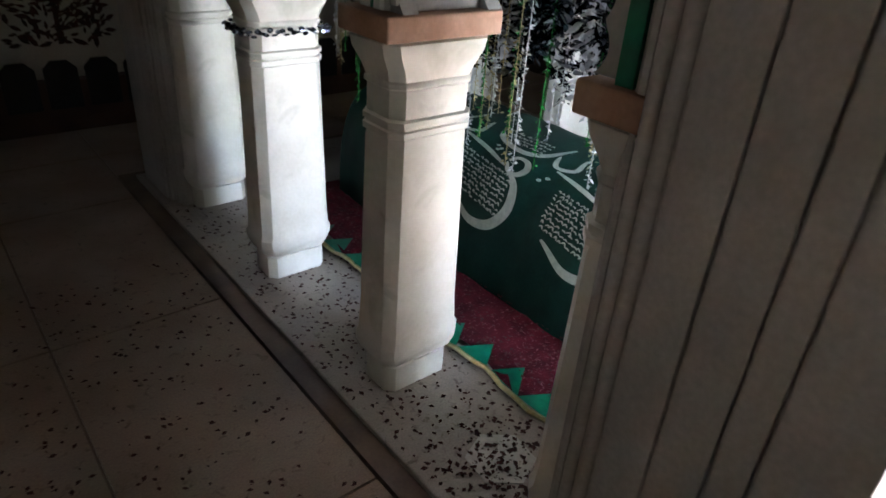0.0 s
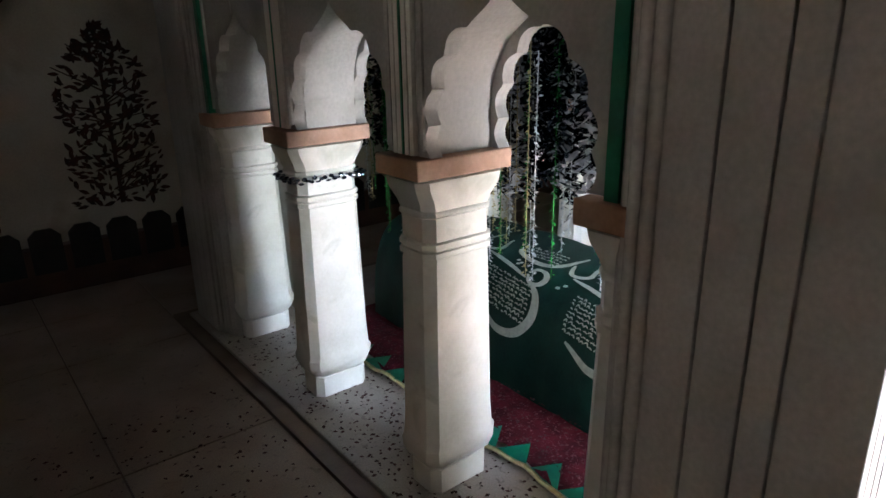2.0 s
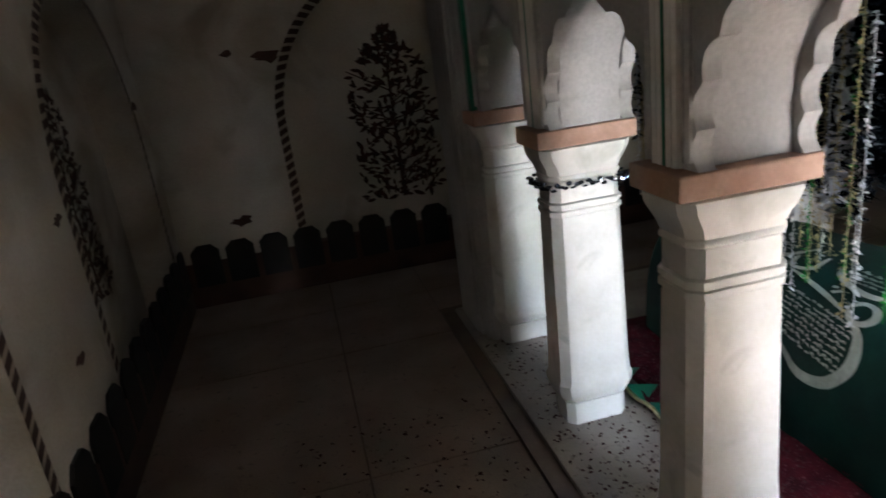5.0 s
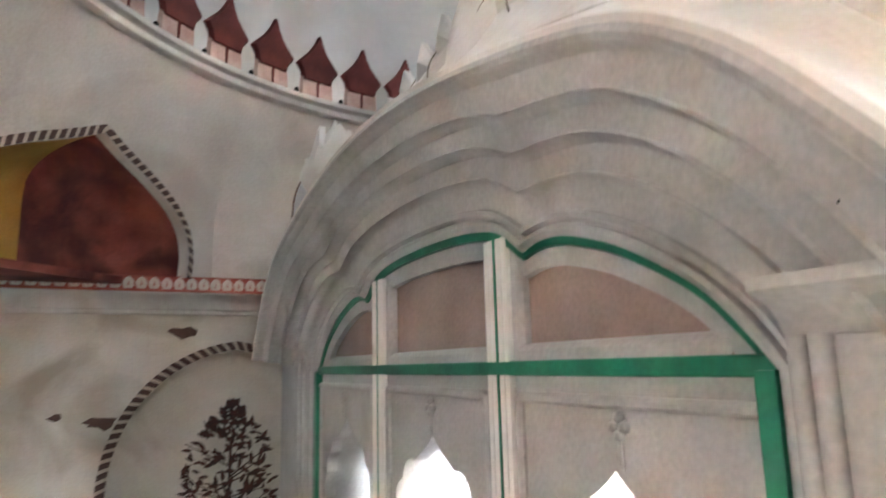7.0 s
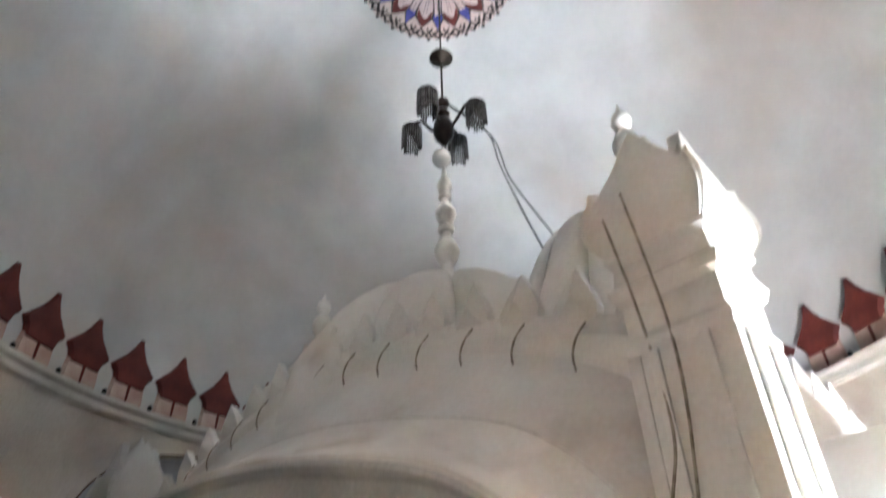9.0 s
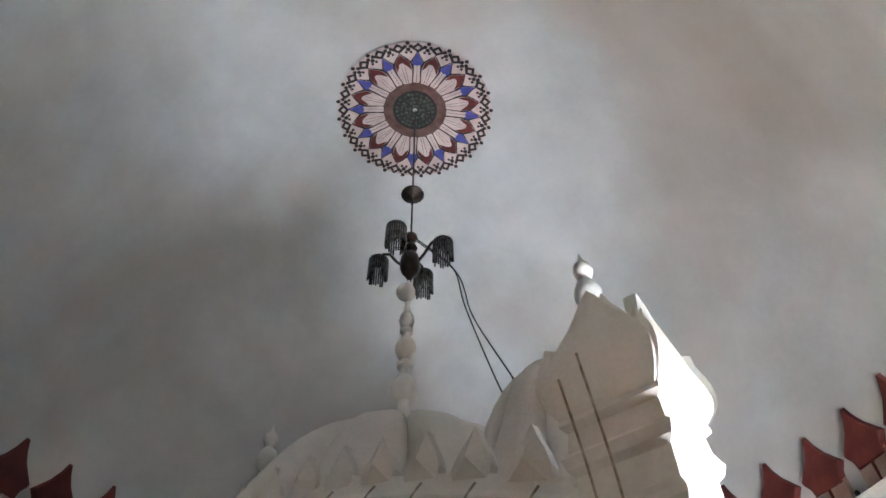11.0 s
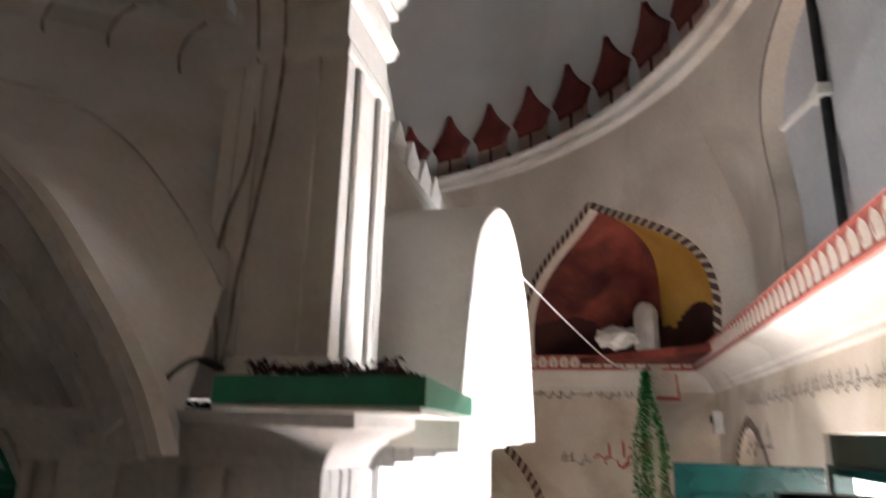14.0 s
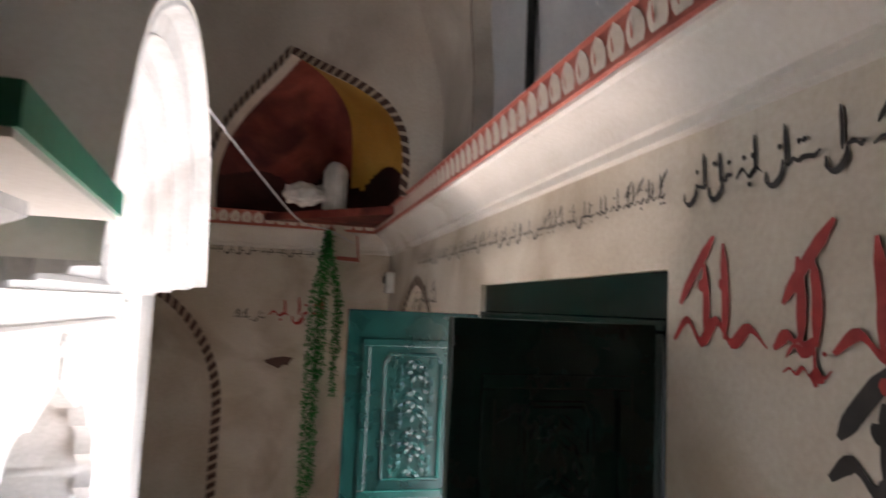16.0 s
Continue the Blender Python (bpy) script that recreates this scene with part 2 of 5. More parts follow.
def rect_lathe(bm, prof, chamfer=0.0):
    """Stacked chamfered rectangles: rows of half-width, half-depth, height."""
    rows = []
    for hx, hy, z in prof:
        c = min(chamfer, hx * 0.6, hy * 0.6)
        if c:
            rows.append([(hx, hy - c, z), (hx - c, hy, z), (c - hx, hy, z), (-hx, hy - c, z), (-hx, c - hy, z), (c - hx, -hy, z), (hx - c, -hy, z), (hx, c - hy, z)])
        else:
            rows.append([(hx, hy, z), (-hx, hy, z), (-hx, -hy, z), (hx, -hy, z)])
    return loft(bm, rows, True, True)


def tube(bm, pts, r, seg=8):
    pts = [Vector(p) for p in pts]
    rows = []
    for i, p in enumerate(pts):
        d = (pts[min(i + 1, len(pts) - 1)] - pts[max(i - 1, 0)]).normalized()
        s = d.cross(Vector((0.13, 0.31, 0.94))).normalized()
        t = d.cross(s)
        rows.append([p + r * (math.cos(2 * math.pi * k / seg) * s + math.sin(2 * math.pi * k / seg) * t) for k in range(seg)])
    return loft(bm, rows, True, True)


def resample(pts, n):
    """n + 1 points evenly along a polyline."""
    pts = [Vector(p) for p in pts]
    run = [0.0]
    for a, b in zip(pts, pts[1:]):
        run.append(run[-1] + (b - a).length)
    out, k = [], 0
    for i in range(n + 1):
        s = run[-1] * i / n
        while k < len(pts) - 2 and run[k + 1] < s:
            k += 1
        d = run[k + 1] - run[k]
        out.append(pts[k].lerp(pts[k + 1], (s - run[k]) / d if d else 0))
    return out


def smooth_line(ctrl, per=8):
    """Catmull-Rom through control points."""
    p = [Vector(c) for c in ctrl]
    p = [2 * p[0] - p[1]] + p + [2 * p[-1] - p[-2]]
    out = []
    for i in range(1, len(p) - 2):
        for k in range(per):
            t = k / per
            out.append(0.5 * (2 * p[i] + (p[i + 1] - p[i - 1]) * t + (2 * p[i - 1] - 5 * p[i] + 4 * p[i + 1] - p[i + 2]) * t * t + (3 * p[i] - p[i - 1] - 3 * p[i + 1] + p[i + 2]) * t ** 3))
    return out + [p[-2]]


def mirror_arch(half):
    """A whole outline from its right half, which runs from the foot to the top."""
    return [(-u, z) for u, z in half] + [(u, z) for u, z in reversed(half[:-1])]


def pointed(hw, spring, top, n=12, flat=0.0):
    """Right half of a pointed arch from its foot at z 0."""
    out = [(hw, 0.0), (hw, spring)]
    for i in range(1, n + 1):
        a = i / n * math.pi / 2
        out.append((hw * math.cos(a) ** (0.85 + flat), spring + (top - spring) * (math.sin(a) ** 1.0 * 0.86 + 0.14 * (i / n) ** 2)))
    out[-1] = (0.0, top)
    return out


def arch_frame(bm, outline, u0, u1, z1, place, n=56, rows=3, z0=None):
    """The wall round an arch: from its outline to the rectangle u0..u1, up to z1. place maps (u, z) to 3D."""
    a = resample([(u, z, 0) for u, z in outline], n)
    zb = outline[0][1] if z0 is None else z0
    sides = resample([(u0, zb, 0), (u0, z1, 0), (u1, z1, 0), (u1, zb, 0)], n)
    # keep the outer corners sharp
    for c in ((u0, z1, 0), (u1, z1, 0)):
        k = min(range(len(sides)), key=lambda i: (sides[i] - Vector(c)).length)
        sides[k] = Vector(c)
    grid = [[a[i].lerp(sides[i], k / rows) for i in range(n + 1)] for k in range(rows + 1)]
    loft(bm, [[place(p.x, p.y) for p in r] for r in grid])
    return a


def band(bm, line, w0, w1, place, lift):
    """A painted strip beside a line in a wall's plane, with u in metres along it."""
    uv = bm.loops.layers.uv.verify()
    run = 0.0
    prev = None
    for i, p in enumerate(line):
        d = (line[min(i + 1, len(line) - 1)] - line[max(i - 1, 0)]).normalized()
        nrm = Vector((-d.y, d.x, 0))
        a, b = p + nrm * w0, p + nrm * w1
        if prev:
            run2 = run + (p - prev[2]).length
            f = bm.faces.new([bm.verts.new(place(q.x, q.y, lift)) for q in (prev[0], a, b, prev[1])])
            for lp, c in zip(f.loops, ((run, 0), (run2, 0), (run2, 1), (run, 1))):
                lp[uv].uv = c
            run = run2
        prev = (a, b, p)

# ---- the room ----
def wall_frame(side):
    """Pose of a wall whose local x runs to the right as seen from inside, y points out of the room."""
    return {"north": pose(RX, NORTH, 0), "east": pose(EAST, RY, 0, 0, 0, -90), "south": pose(RX, SOUTH, 0, 0, 0, 180), "west": pose(WEST, RY, 0, 0, 0, 90)}[side]


WALL_TOP = 2.62
THICK = 0.32
NICHES = {"north": (-1.27, 1.27), "east": (-0.98, 0.98), "south": (-1.95, 1.95), "west": (-0.62, 1.86)}
DEPTH = {"north": 0.10, "east": 0.08, "south": 0.08, "west": 0.24}
NICHE = pointed(0.79, 1.25, 2.17, 14, 0.0)


def build_wall(side):
    m = wall_frame(side)
    bm = bmesh.new()
    spans = []
    for c in NICHES[side]:
        hw = 0.62 if side == "south" else 0.79
        spans.append((c - hw - 0.04, c + hw + 0.04, c, hw))
    hole = (RX - DOOR_X1, RX - DOOR_X0) if side == "south" else None
    place = lambda u, z: (u, 0, z)
    cursor = -HALF - 0.3
    for u0, u1, c, hw in spans:
        quads = [(cursor, u0)]
        if hole and cursor < hole[0] < u0:
            quads = [(cursor, hole[0]), (hole[1], u0)]
            loft(bm, [[(hole[0], 0, DOOR_Z), (hole[1], 0, DOOR_Z)], [(hole[0], 0, WALL_TOP), (hole[1], 0, WALL_TOP)]])
        for a, b in quads:
            loft(bm, [[(a, 0, 0), (b, 0, 0)], [(a, 0, WALL_TOP), (b, 0, WALL_TOP)]])
        outline = mirror_arch([(u * hw / 0.79, z) for u, z in NICHE])
        line = arch_frame(bm, [(u + c, z) for u, z in outline], u0, u1, WALL_TOP, place)
        # reveal and back of the recess
        loft(bm, [[(p.x, 0, p.y) for p in line], [(p.x, DEPTH[side], p.y) for p in line]])
        f = bm.faces.new([bm.verts.new((p.x, DEPTH[side], p.y)) for p in line])
        cursor = u1
    loft(bm, [[(cursor, 0, 0), (HALF + 0.3, 0, 0)], [(cursor, 0, WALL_TOP), (HALF + 0.3, 0, WALL_TOP)]])
    # outer face, top and the door's reveal give the wall its thickness
    e = HALF + 0.3
    if hole:
        for a, b, z0 in ((-e, hole[0], 0), (hole[1], e, 0), (hole[0], hole[1], DOOR_Z)):
            loft(bm, [[(a, THICK, z0), (b, THICK, z0)], [(a, THICK, WALL_TOP), (b, THICK, WALL_TOP)]])
        loft(bm, [[(hole[0], 0, 0), (hole[0], 0, DOOR_Z), (hole[1], 0, DOOR_Z), (hole[1], 0, 0)], [(hole[0], THICK, 0), (hole[0], THICK, DOOR_Z), (hole[1], THICK, DOOR_Z), (hole[1], THICK, 0)]])
    else:
        loft(bm, [[(-e, THICK, 0), (e, THICK, 0)], [(-e, THICK, WALL_TOP), (e, THICK, WALL_TOP)]])
    loft(bm, [[(-e, 0, WALL_TOP), (e, 0, WALL_TOP)], [(-e, THICK, WALL_TOP), (e, THICK, WALL_TOP)]])
    wall = tagged(part("wall_" + side, bm, WALL, m=m), "stained cream plaster wall with shallow arched niches", "wall", kind="structure")
    # painted borders round the niches
    for u0, u1, c, hw in spans:
        bm = bmesh.new()
        line = resample([(u + c, z, 0) for u, z in mirror_arch([(u * hw / 0.79, z) for u, z in NICHE])], 60)
        band(bm, line, -0.008, 0.052, lambda u, z, d: (u, -d, z), 0.003)
        tagged(part("painted_border", bm, BORDER, wall), "brown dashed border painted round a niche")
    # dado with dark merlons
    bm = bmesh.new()
    runs = [(-HALF, hole[0] - 0.05), (hole[1] + 0.05, HALF)] if hole else [(-HALF, HALF)]
    for a, b in runs:
        box(bm, a, b, -0.012, 0.075, 0.0, 0.34)
    part("dado", bm, DADO, wall, "dark maroon painted dado")
    bm = bmesh.new()
    u = -HALF + 0.16
    while u < HALF - 0.1:
        if not hole or not hole[0] - 0.2 < u < hole[1] + 0.2:
            pts = [(u - 0.10, 0.16), (u - 0.10, 0.42), (u - 0.05, 0.47), (u + 0.05, 0.47), (u + 0.10, 0.42), (u + 0.10, 0.16)]
            loft(bm, [[(x, -0.016, z) for x, z in pts], [(x, 0.01, z) for x, z in pts]], True, True)
        u += 0.245
    part("dado_merlons", bm, DADOINK, wall, "black merlon blocks painted along the dado")
    return wall


walls = {s: build_wall(s) for s in ("north", "east", "south", "west")}

# cornice: cavetto moulding and the petal band, one length a wall
CORNICE_PROFILE = [(0.0, 2.405), (-0.02, 2.41), (-0.02, 2.435), (-0.035, 2.44), (-0.045, 2.47), (-0.075, 2.505), (-0.115, 2.525), (-0.12, 2.535), (-0.14, 2.537), (-0.14, 2.548)]
BAND_PROFILE = [(-0.13, 2.545), (-0.152, 2.55), (-0.152, 2.562), (-0.140, 2.565), (-0.152, 2.646), (-0.164, 2.652), (0.05, 2.657)]
for side in ("north", "east", "south", "west"):
    cor = tagged(new("trim_" + side), "moulded cream cornice with a red petal band", "cornice", kind="structure")
    cor.matrix_basis = wall_frame(side)
    for nm, prof, mt in (("moulding", CORNICE_PROFILE, CREAM), ("petal_band", BAND_PROFILE, BANDRED)):
        bm = bmesh.new()
        loft(bm, [[(s * (HALF + y), y, z) for y, z in prof] for s in (-1, 1)])
        part(nm, bm, mt, cor, smooth=True)
    # painted petals standing on the band
    bm = bmesh.new()
    outline = [(-0.024, 0.001), (-0.034, 0.020), (-0.035, 0.042), (-0.024, 0.063), (0, 0.081), (0.024, 0.063), (0.035, 0.042), (0.034, 0.020), (0.024, 0.001)]
    vs = [bm.verts.new((x, -0.1400 - 0.15 * z - 0.003, 2.566 + z)) for x, z in outline]
    c = bm.verts.new((0, -0.1530, 2.590))
    for i in range(len(vs)):
        bm.faces.new((vs[i], vs[(i + 1) % len(vs)], c))
    slit = [bm.verts.new((x, -0.1555 - 0.15 * (z - 0.024), 2.566 + z)) for x, z in ((-0.002, 0.012), (-0.006, 0.026), (-0.001, 0.056), (0.004, 0.026), (0.001, 0.012))]
    bm.faces.new(slit).material_index = 1
    first = part("petal", bm, [PETALWHITE, BANDRED], cor)
    for i in range(72):
        o = first if i == 0 else bpy.data.objects.new("petal", first.data)
        if i:
            scene.collection.objects.link(o)
            o.parent = cor
        o.matrix_basis = Matrix.Translation((-HALF + 0.19 + i * (2 * HALF - 0.38) / 71, 0, 0))


# upper storey: octagon growing into the ring, with arched recesses
DIAG = 3.12             # distance of the diagonal sides


def oct_r(a):
    return min((HALF, DIAG)[k % 2] / math.cos(a - k * math.pi / 4) for k in range(8) if math.cos(a - k * math.pi / 4) > 0.3)


def upper(theta, z):
    s = max(0.0, min(1.0, (z - 3.0) / (RING - 3.0)))
    s = s * s * (3 - 2 * s)
    r = oct_r(theta) * (1 - s) + RING_R * s
    return Vector((RX + r * math.cos(theta), RY + r * math.sin(theta), z))


SECTORS = (DIAG * math.sqrt(2) - HALF, HALF * math.sqrt(2) - DIAG)      # half widths of the octagon's sides
SQ = [(p.x, p.y) for p in smooth_line([(0.74, 0.0, 0), (0.75, 0.16, 0), (0.71, 0.31, 0), (0.60, 0.44, 0), (0.40, 0.56, 0), (0.18, 0.66, 0), (0.0, 0.75, 0)], 4)]
CARD = pointed(0.88, 0.62, 1.22, 14, -0.1)
for k in range(8):
    base = k * math.pi / 4
    diag = k % 2 == 1
    side_w, apo = SECTORS[k % 2], (HALF, DIAG)[k % 2]
    def place(u, z, back=0.0, base=base, apo=apo):
        p = upper(base + math.atan2(u, apo), z)
        return p + Vector((math.cos(base), math.sin(base), 0)) * back
    grow = 1.22 if k == 7 else 1.0
    outline = mirror_arch([(u * 1.08, z * grow + CORNICE) for u, z in SQ] if diag else [(u, z + CORNICE) for u, z in CARD])
    bm = bmesh.new()
    line = arch_frame(bm, outline, -side_w, side_w, RING, lambda u, z: place(u, z), 64, 5)
    name = "wall_upper_" + ("east", "northeast", "north", "northwest", "west", "southwest", "south", "southeast")[k]
    w = tagged(part(name, bm, UPPER, smooth=True), "stained upper wall with an arched recess under the dome", "wall", kind="structure")
    if diag:
        # squinch: a small half dome, one half maroon, the other ochre
        bm = bmesh.new()
        rows = 44 if k == 7 else 12
        for half_ in (0, 1):
            seg = line[: len(line) // 2 + 1] if half_ == 0 else line[len(line) // 2:]
            if k == 7:
                seg = resample(seg, 90)
            grid = []
            for i in range(rows + 1):
                t = i / rows
                back = 0.55 * math.sin(t * math.pi / 2)
                sh = math.cos(t * math.pi / 2)
                grid.append([place(p.x * (sh ** 0.7), CORNICE + (p.y - CORNICE) * (0.62 + 0.38 * sh ** 0.8), back) for p in seg])
            ochre = half_ == (0 if k in (5, 7) else 1)
            rim_ = rows // 11
            loft(bm, grid[rim_:], mat_index=1 if ochre else 0)
            loft(bm, grid[:rim_ + 1], mat_index=3)
        # smoke has blackened the lower part in rounded patches
        for f in bm.faces:
            c_ = f.calc_center_median()
            side_ = (c_ - Vector((RX, RY, 0))).dot(Vector((-math.sin(base), math.cos(base), 0)))
            if k == 7 and f.material_index != 3 and c_.z - CORNICE < 0.14 + 0.17 * abs(math.sin(side_ * 6.4 + 0.5)):
                f.material_index = 2
        part("squinch_hood", bm, [SQRED, SQOCHRE, SOOT, PETALWHITE], w, "squinch hood painted half maroon and half ochre", True)
        bm = bmesh.new()
        pts = [place(u, CORNICE, b) for u, b in ((-0.66, 0.30), (0.66, 0.30), (0.2, 1.04), (-0.2, 1.04))]
        loft(bm, [pts, [p - Vector((0, 0, 0.05)) for p in pts]], True, True)
        part("squinch_sill", bm, SQRED, w)
    else:
        bm = bmesh.new()
        loft(bm, [[place(p.x, p.y) for p in line], [place(p.x, p.y, 0.09) for p in line]])
        part("reveal", bm, UPPER, w)
        bm = bmesh.new()
        bm.faces.new([bm.verts.new(place(p.x, p.y, 0.09)) for p in line])
        part("recess_panel", bm, NICHE_GREY, w, "pale grey panel of the arched recess")
    bm = bmesh.new()
    band(bm, [Vector(p) for p in line], 0.0, 0.05, lambda u, z, d: place(u, z, -d), 0.004)
    part("painted_border", bm, BORDER if diag else ROSBROWN, w, "brown painted border of the recess") if diag else bm.free()
    if not diag:
        bm = bmesh.new()
        band(bm, [Vector(p) for p in line], 0.0, 0.014, lambda u, z, d: place(u, z, -d), 0.004)
        part("painted_line", bm, ROSBROWN, w, "thin brown outline of the recess")

# ring cornice and dome
bm = bmesh.new()
seg = 120
prof = [(RING_R + 0.02, RING - 0.10), (RING_R - 0.05, RING - 0.09), (RING_R - 0.06, RING - 0.055), (RING_R - 0.035, RING - 0.045), (RING_R - 0.09, RING - 0.03), (RING_R - 0.10, RING), (RING_R - 0.06, RING + 0.012), (RING_R + 0.05, RING + 0.015)]
loft(bm, [[(RX + r * math.cos(2 * math.pi * i / seg), RY + r * math.sin(2 * math.pi * i / seg), z) for i in range(seg)] for r, z in prof], True)
ring = tagged(part("trim_dome_ring", bm, CREAM, smooth=True), "moulded plaster ring below the dome with red lotus leaves", "cornice", kind="structure")


def dome_point(a, t, inset=0.0):
    """t 0 at the ring, 1 at the crown."""
    ph = t * math.pi / 2
    r = (RING_R - inset) * math.cos(ph) ** 0.92
    return Vector((RX + r * math.cos(a), RY + r * math.sin(a), RING + 0.01 + (DOME_TOP - inset - RING) * math.sin(ph)))


bm = bmesh.new()
loft(bm, [[dome_point(2 * math.pi * i / 96, j / 28 * 0.995) for i in range(96)] for j in range(29)], True, False)
loft(bm, [[dome_point(2 * math.pi * i / 96, j / 28 * 0.995, -0.25) for i in range(96)] for j in range(29)], True, False)
tagged(part("ceiling", bm, DOME, smooth=True), "smoke-stained limewashed dome", "dome", kind="structure")

def square_edge(a, h):
    k = h / max(abs(math.cos(a)), abs(math.sin(a)))
    return (RX + k * math.cos(a), RY + k * math.sin(a))


# unseen outer shell, added to block sky and sun at the corners
bm = bmesh.new()
ang = [2 * math.pi * i / 96 for i in range(96)]
loft(bm, [[(RX + (RING_R + 0.03) * math.cos(a), RY + (RING_R + 0.03) * math.sin(a), RING + 0.03) for a in ang], [(*square_edge(a, HALF + 0.33), RING + 0.03) for a in ang], [(*square_edge(a, HALF + 0.33), 2.3) for a in ang]], True)
tagged(part("roof_light_seal", bm, UPPER), "unseen shell added round the dome to keep light from leaking in", "roof", kind="structure")

# red lotus leaves standing on the ring against the dome
N_LEAF = 46
def leaf_pt(u, z, d):
    t = z / (DOME_TOP - RING) / 1.45
    p = dome_point(u / RING_R, t, 0.012 + d)
    return Vector((p.x - RX - RING_R, p.y - RY, p.z - RING))


def leaf_shape(half, lift):
    out = [(-u, z) for u, z in half] + [(u, z) for u, z in reversed(half)]
    bm = bmesh.new()
    zc = sum(z for _, z in out) / len(out)
    rim = [bm.verts.new(leaf_pt(u, z, -0.01)) for u, z in out]
    inn = [bm.verts.new(leaf_pt(u * 0.88, zc + (z - zc) * 0.93, lift)) for u, z in out]
    n_ = len(out)
    for i in range(n_):
        j = (i + 1) % n_
        bm.faces.new((rim[i], rim[j], inn[j], inn[i]))
    bm.faces.new(inn)
    return bm


def on_ring(name, bm, material, label, shift=0.35):
    first = part(name, bm, material, ring, label)
    for i in range(N_LEAF):
        o = first if i == 0 else bpy.data.objects.new(name, first.data)
        if i:
            scene.collection.objects.link(o)
            o.parent = ring
        o.matrix_basis = Matrix.Translation((RX, RY, RING)) @ Matrix.Rotation(2 * math.pi * (i + shift) / N_LEAF, 4, "Z") @ Matrix.Translation((RING_R, 0, 0))


on_ring("lotus_leaf", leaf_shape([(0.13, 0.13), (0.150, 0.20), (0.192, 0.250), (0.140, 0.300), (0.080, 0.360), (0.034, 0.430), (0.004, 0.500)], 0.028), RED, "dark red pointed lotus leaf")
on_ring("leaf_stalk", leaf_shape([(0.150, 0.0), (0.150, 0.08), (0.140, 0.18)], 0.012), STALK, "washed-out pink stalk of a lotus leaf")
on_ring("stalk_rib", leaf_shape([(0.006, 0.02), (0.010, 0.10), (0.010, 0.22)], 0.024), RED, "thin red rib")
bm = bmesh.new()
bmesh.ops.create_icosphere(bm, subdivisions=1, radius=0.024, matrix=Matrix.Translation((-0.05, 0, 0.035)) @ Matrix.Diagonal((0.8, 0.8, 1.3, 1)))
on_ring("bud", bm, DADOINK, "small dark bud between the leaves", 0.85)

# floor, kerb and plinth
bm = bmesh.new()
box(bm, WEST - 0.35, EAST + 0.35, SOUTH - 0.4, NORTH + 0.35, -0.12, -0.012)
floor = tagged(part("floor", bm, KERB), "dark speckled terrazzo floor of large slabs", "floor", kind="structure")
xs = [WEST - 0.02, 0.60, 1.26, 2.1, 2.95, 3.80, 4.46, EAST + 0.02]
ys = [SOUTH - 0.33, 0.42, 1.55, 2.75, 3.95, 4.66, NORTH + 0.02]
for i in range(len(xs) - 1):
    for j in range(len(ys) - 1):
        if 1.2 < (xs[i] + xs[i + 1]) / 2 < 3.85 and 0.4 < (ys[j] + ys[j + 1]) / 2 < 4.3:
            continue
        bm = bmesh.new()
        box(bm, xs[i] + 0.005, xs[i + 1] - 0.005, ys[j] + 0.005, ys[j + 1] - 0.005, -0.05, 0.0)
        part("floor_slab", bm, FLOOR, floor)
bm = bmesh.new()
box(bm, 1.34, 3.72, 0.50, 4.18, -0.05, 0.035, 0.006)
plinth = tagged(part("platform", bm, PLINTH), "low speckled terrazzo platform carrying the canopy", "platform", kind="structure")
bm = bmesh.new()
for a in ((1.26, 1.34, 0.42, 4.26), (3.72, 3.80, 0.42, 4.26), (1.34, 3.72, 0.42, 0.50), (1.34, 3.72, 4.18, 4.26)):
    box(bm, *a, -0.05, 0.016)
part("kerb", bm, KERB, plinth, "brown strip round the platform")
bm = bmesh.new()
loft(bm, [[(1.60 + 0.115 * math.cos(math.pi / 3 * i + 0.4), 1.36 + 0.115 * math.sin(math.pi / 3 * i + 0.4), z) for i in range(6)] for z in (0.03, 0.039)], True, True)
part("hexagon_inset", bm, PALESTONE, plinth, "pale hexagonal stone let into the platform")
# courtyard outside the door
bm = bmesh.new()
box(bm, -30, 36, -60, SOUTH - 0.42, -0.3, -0.06)
tagged(part("ground", bm, COURT), "pale sunlit courtyard paving outside the door", "ground", kind="structure")

# ---- the canopy over the tomb ----
FACES = {"west": pose(1.46, CY, 0, 0, 0, -90), "south": pose(CX + 0.05, 0.64, 0), "east": pose(2 * CX - 1.46, CY, 0, 0, 0, 90), "north": pose(CX, 2 * CY - 0.64, 0, 0, 0, 180)}
CAP_TOP, TRANSOM = 1.32, 2.01
BAY = 0.90
canopy = thing("tomb_canopy", pose(0, 0, 0), "grey and cream masonry canopy with cusped arches and ribbed domes", "canopy")


def foils(hw):
    """Right half of a cusped opening, foot to point."""
    knots = [(hw, CAP_TOP), (hw * 1.015, 1.415), (hw * 0.95, 1.525), (hw * 0.76, 1.625), (hw * 0.43, 1.70)]
    out = []
    for (u0, z0), (u1, z1) in zip(knots, knots[1:]):
        nx, nz = (z1 - z0), -(u1 - u0)
        for i in range(6):
            t = i / 6
            bulge = 0.25 * math.sin(math.pi * t) ** 0.8
            out.append((u0 + (u1 - u0) * t + nx * bulge, z0 + (z1 - z0) * t + nz * bulge))
    u0, z0 = knots[-1]
    for i in range(7):
        t = i / 6
        out.append((u0 * (1 - t), z0 + (1.795 - z0) * (0.72 * t ** 0.8 + 0.28 * t ** 3)))
    return out


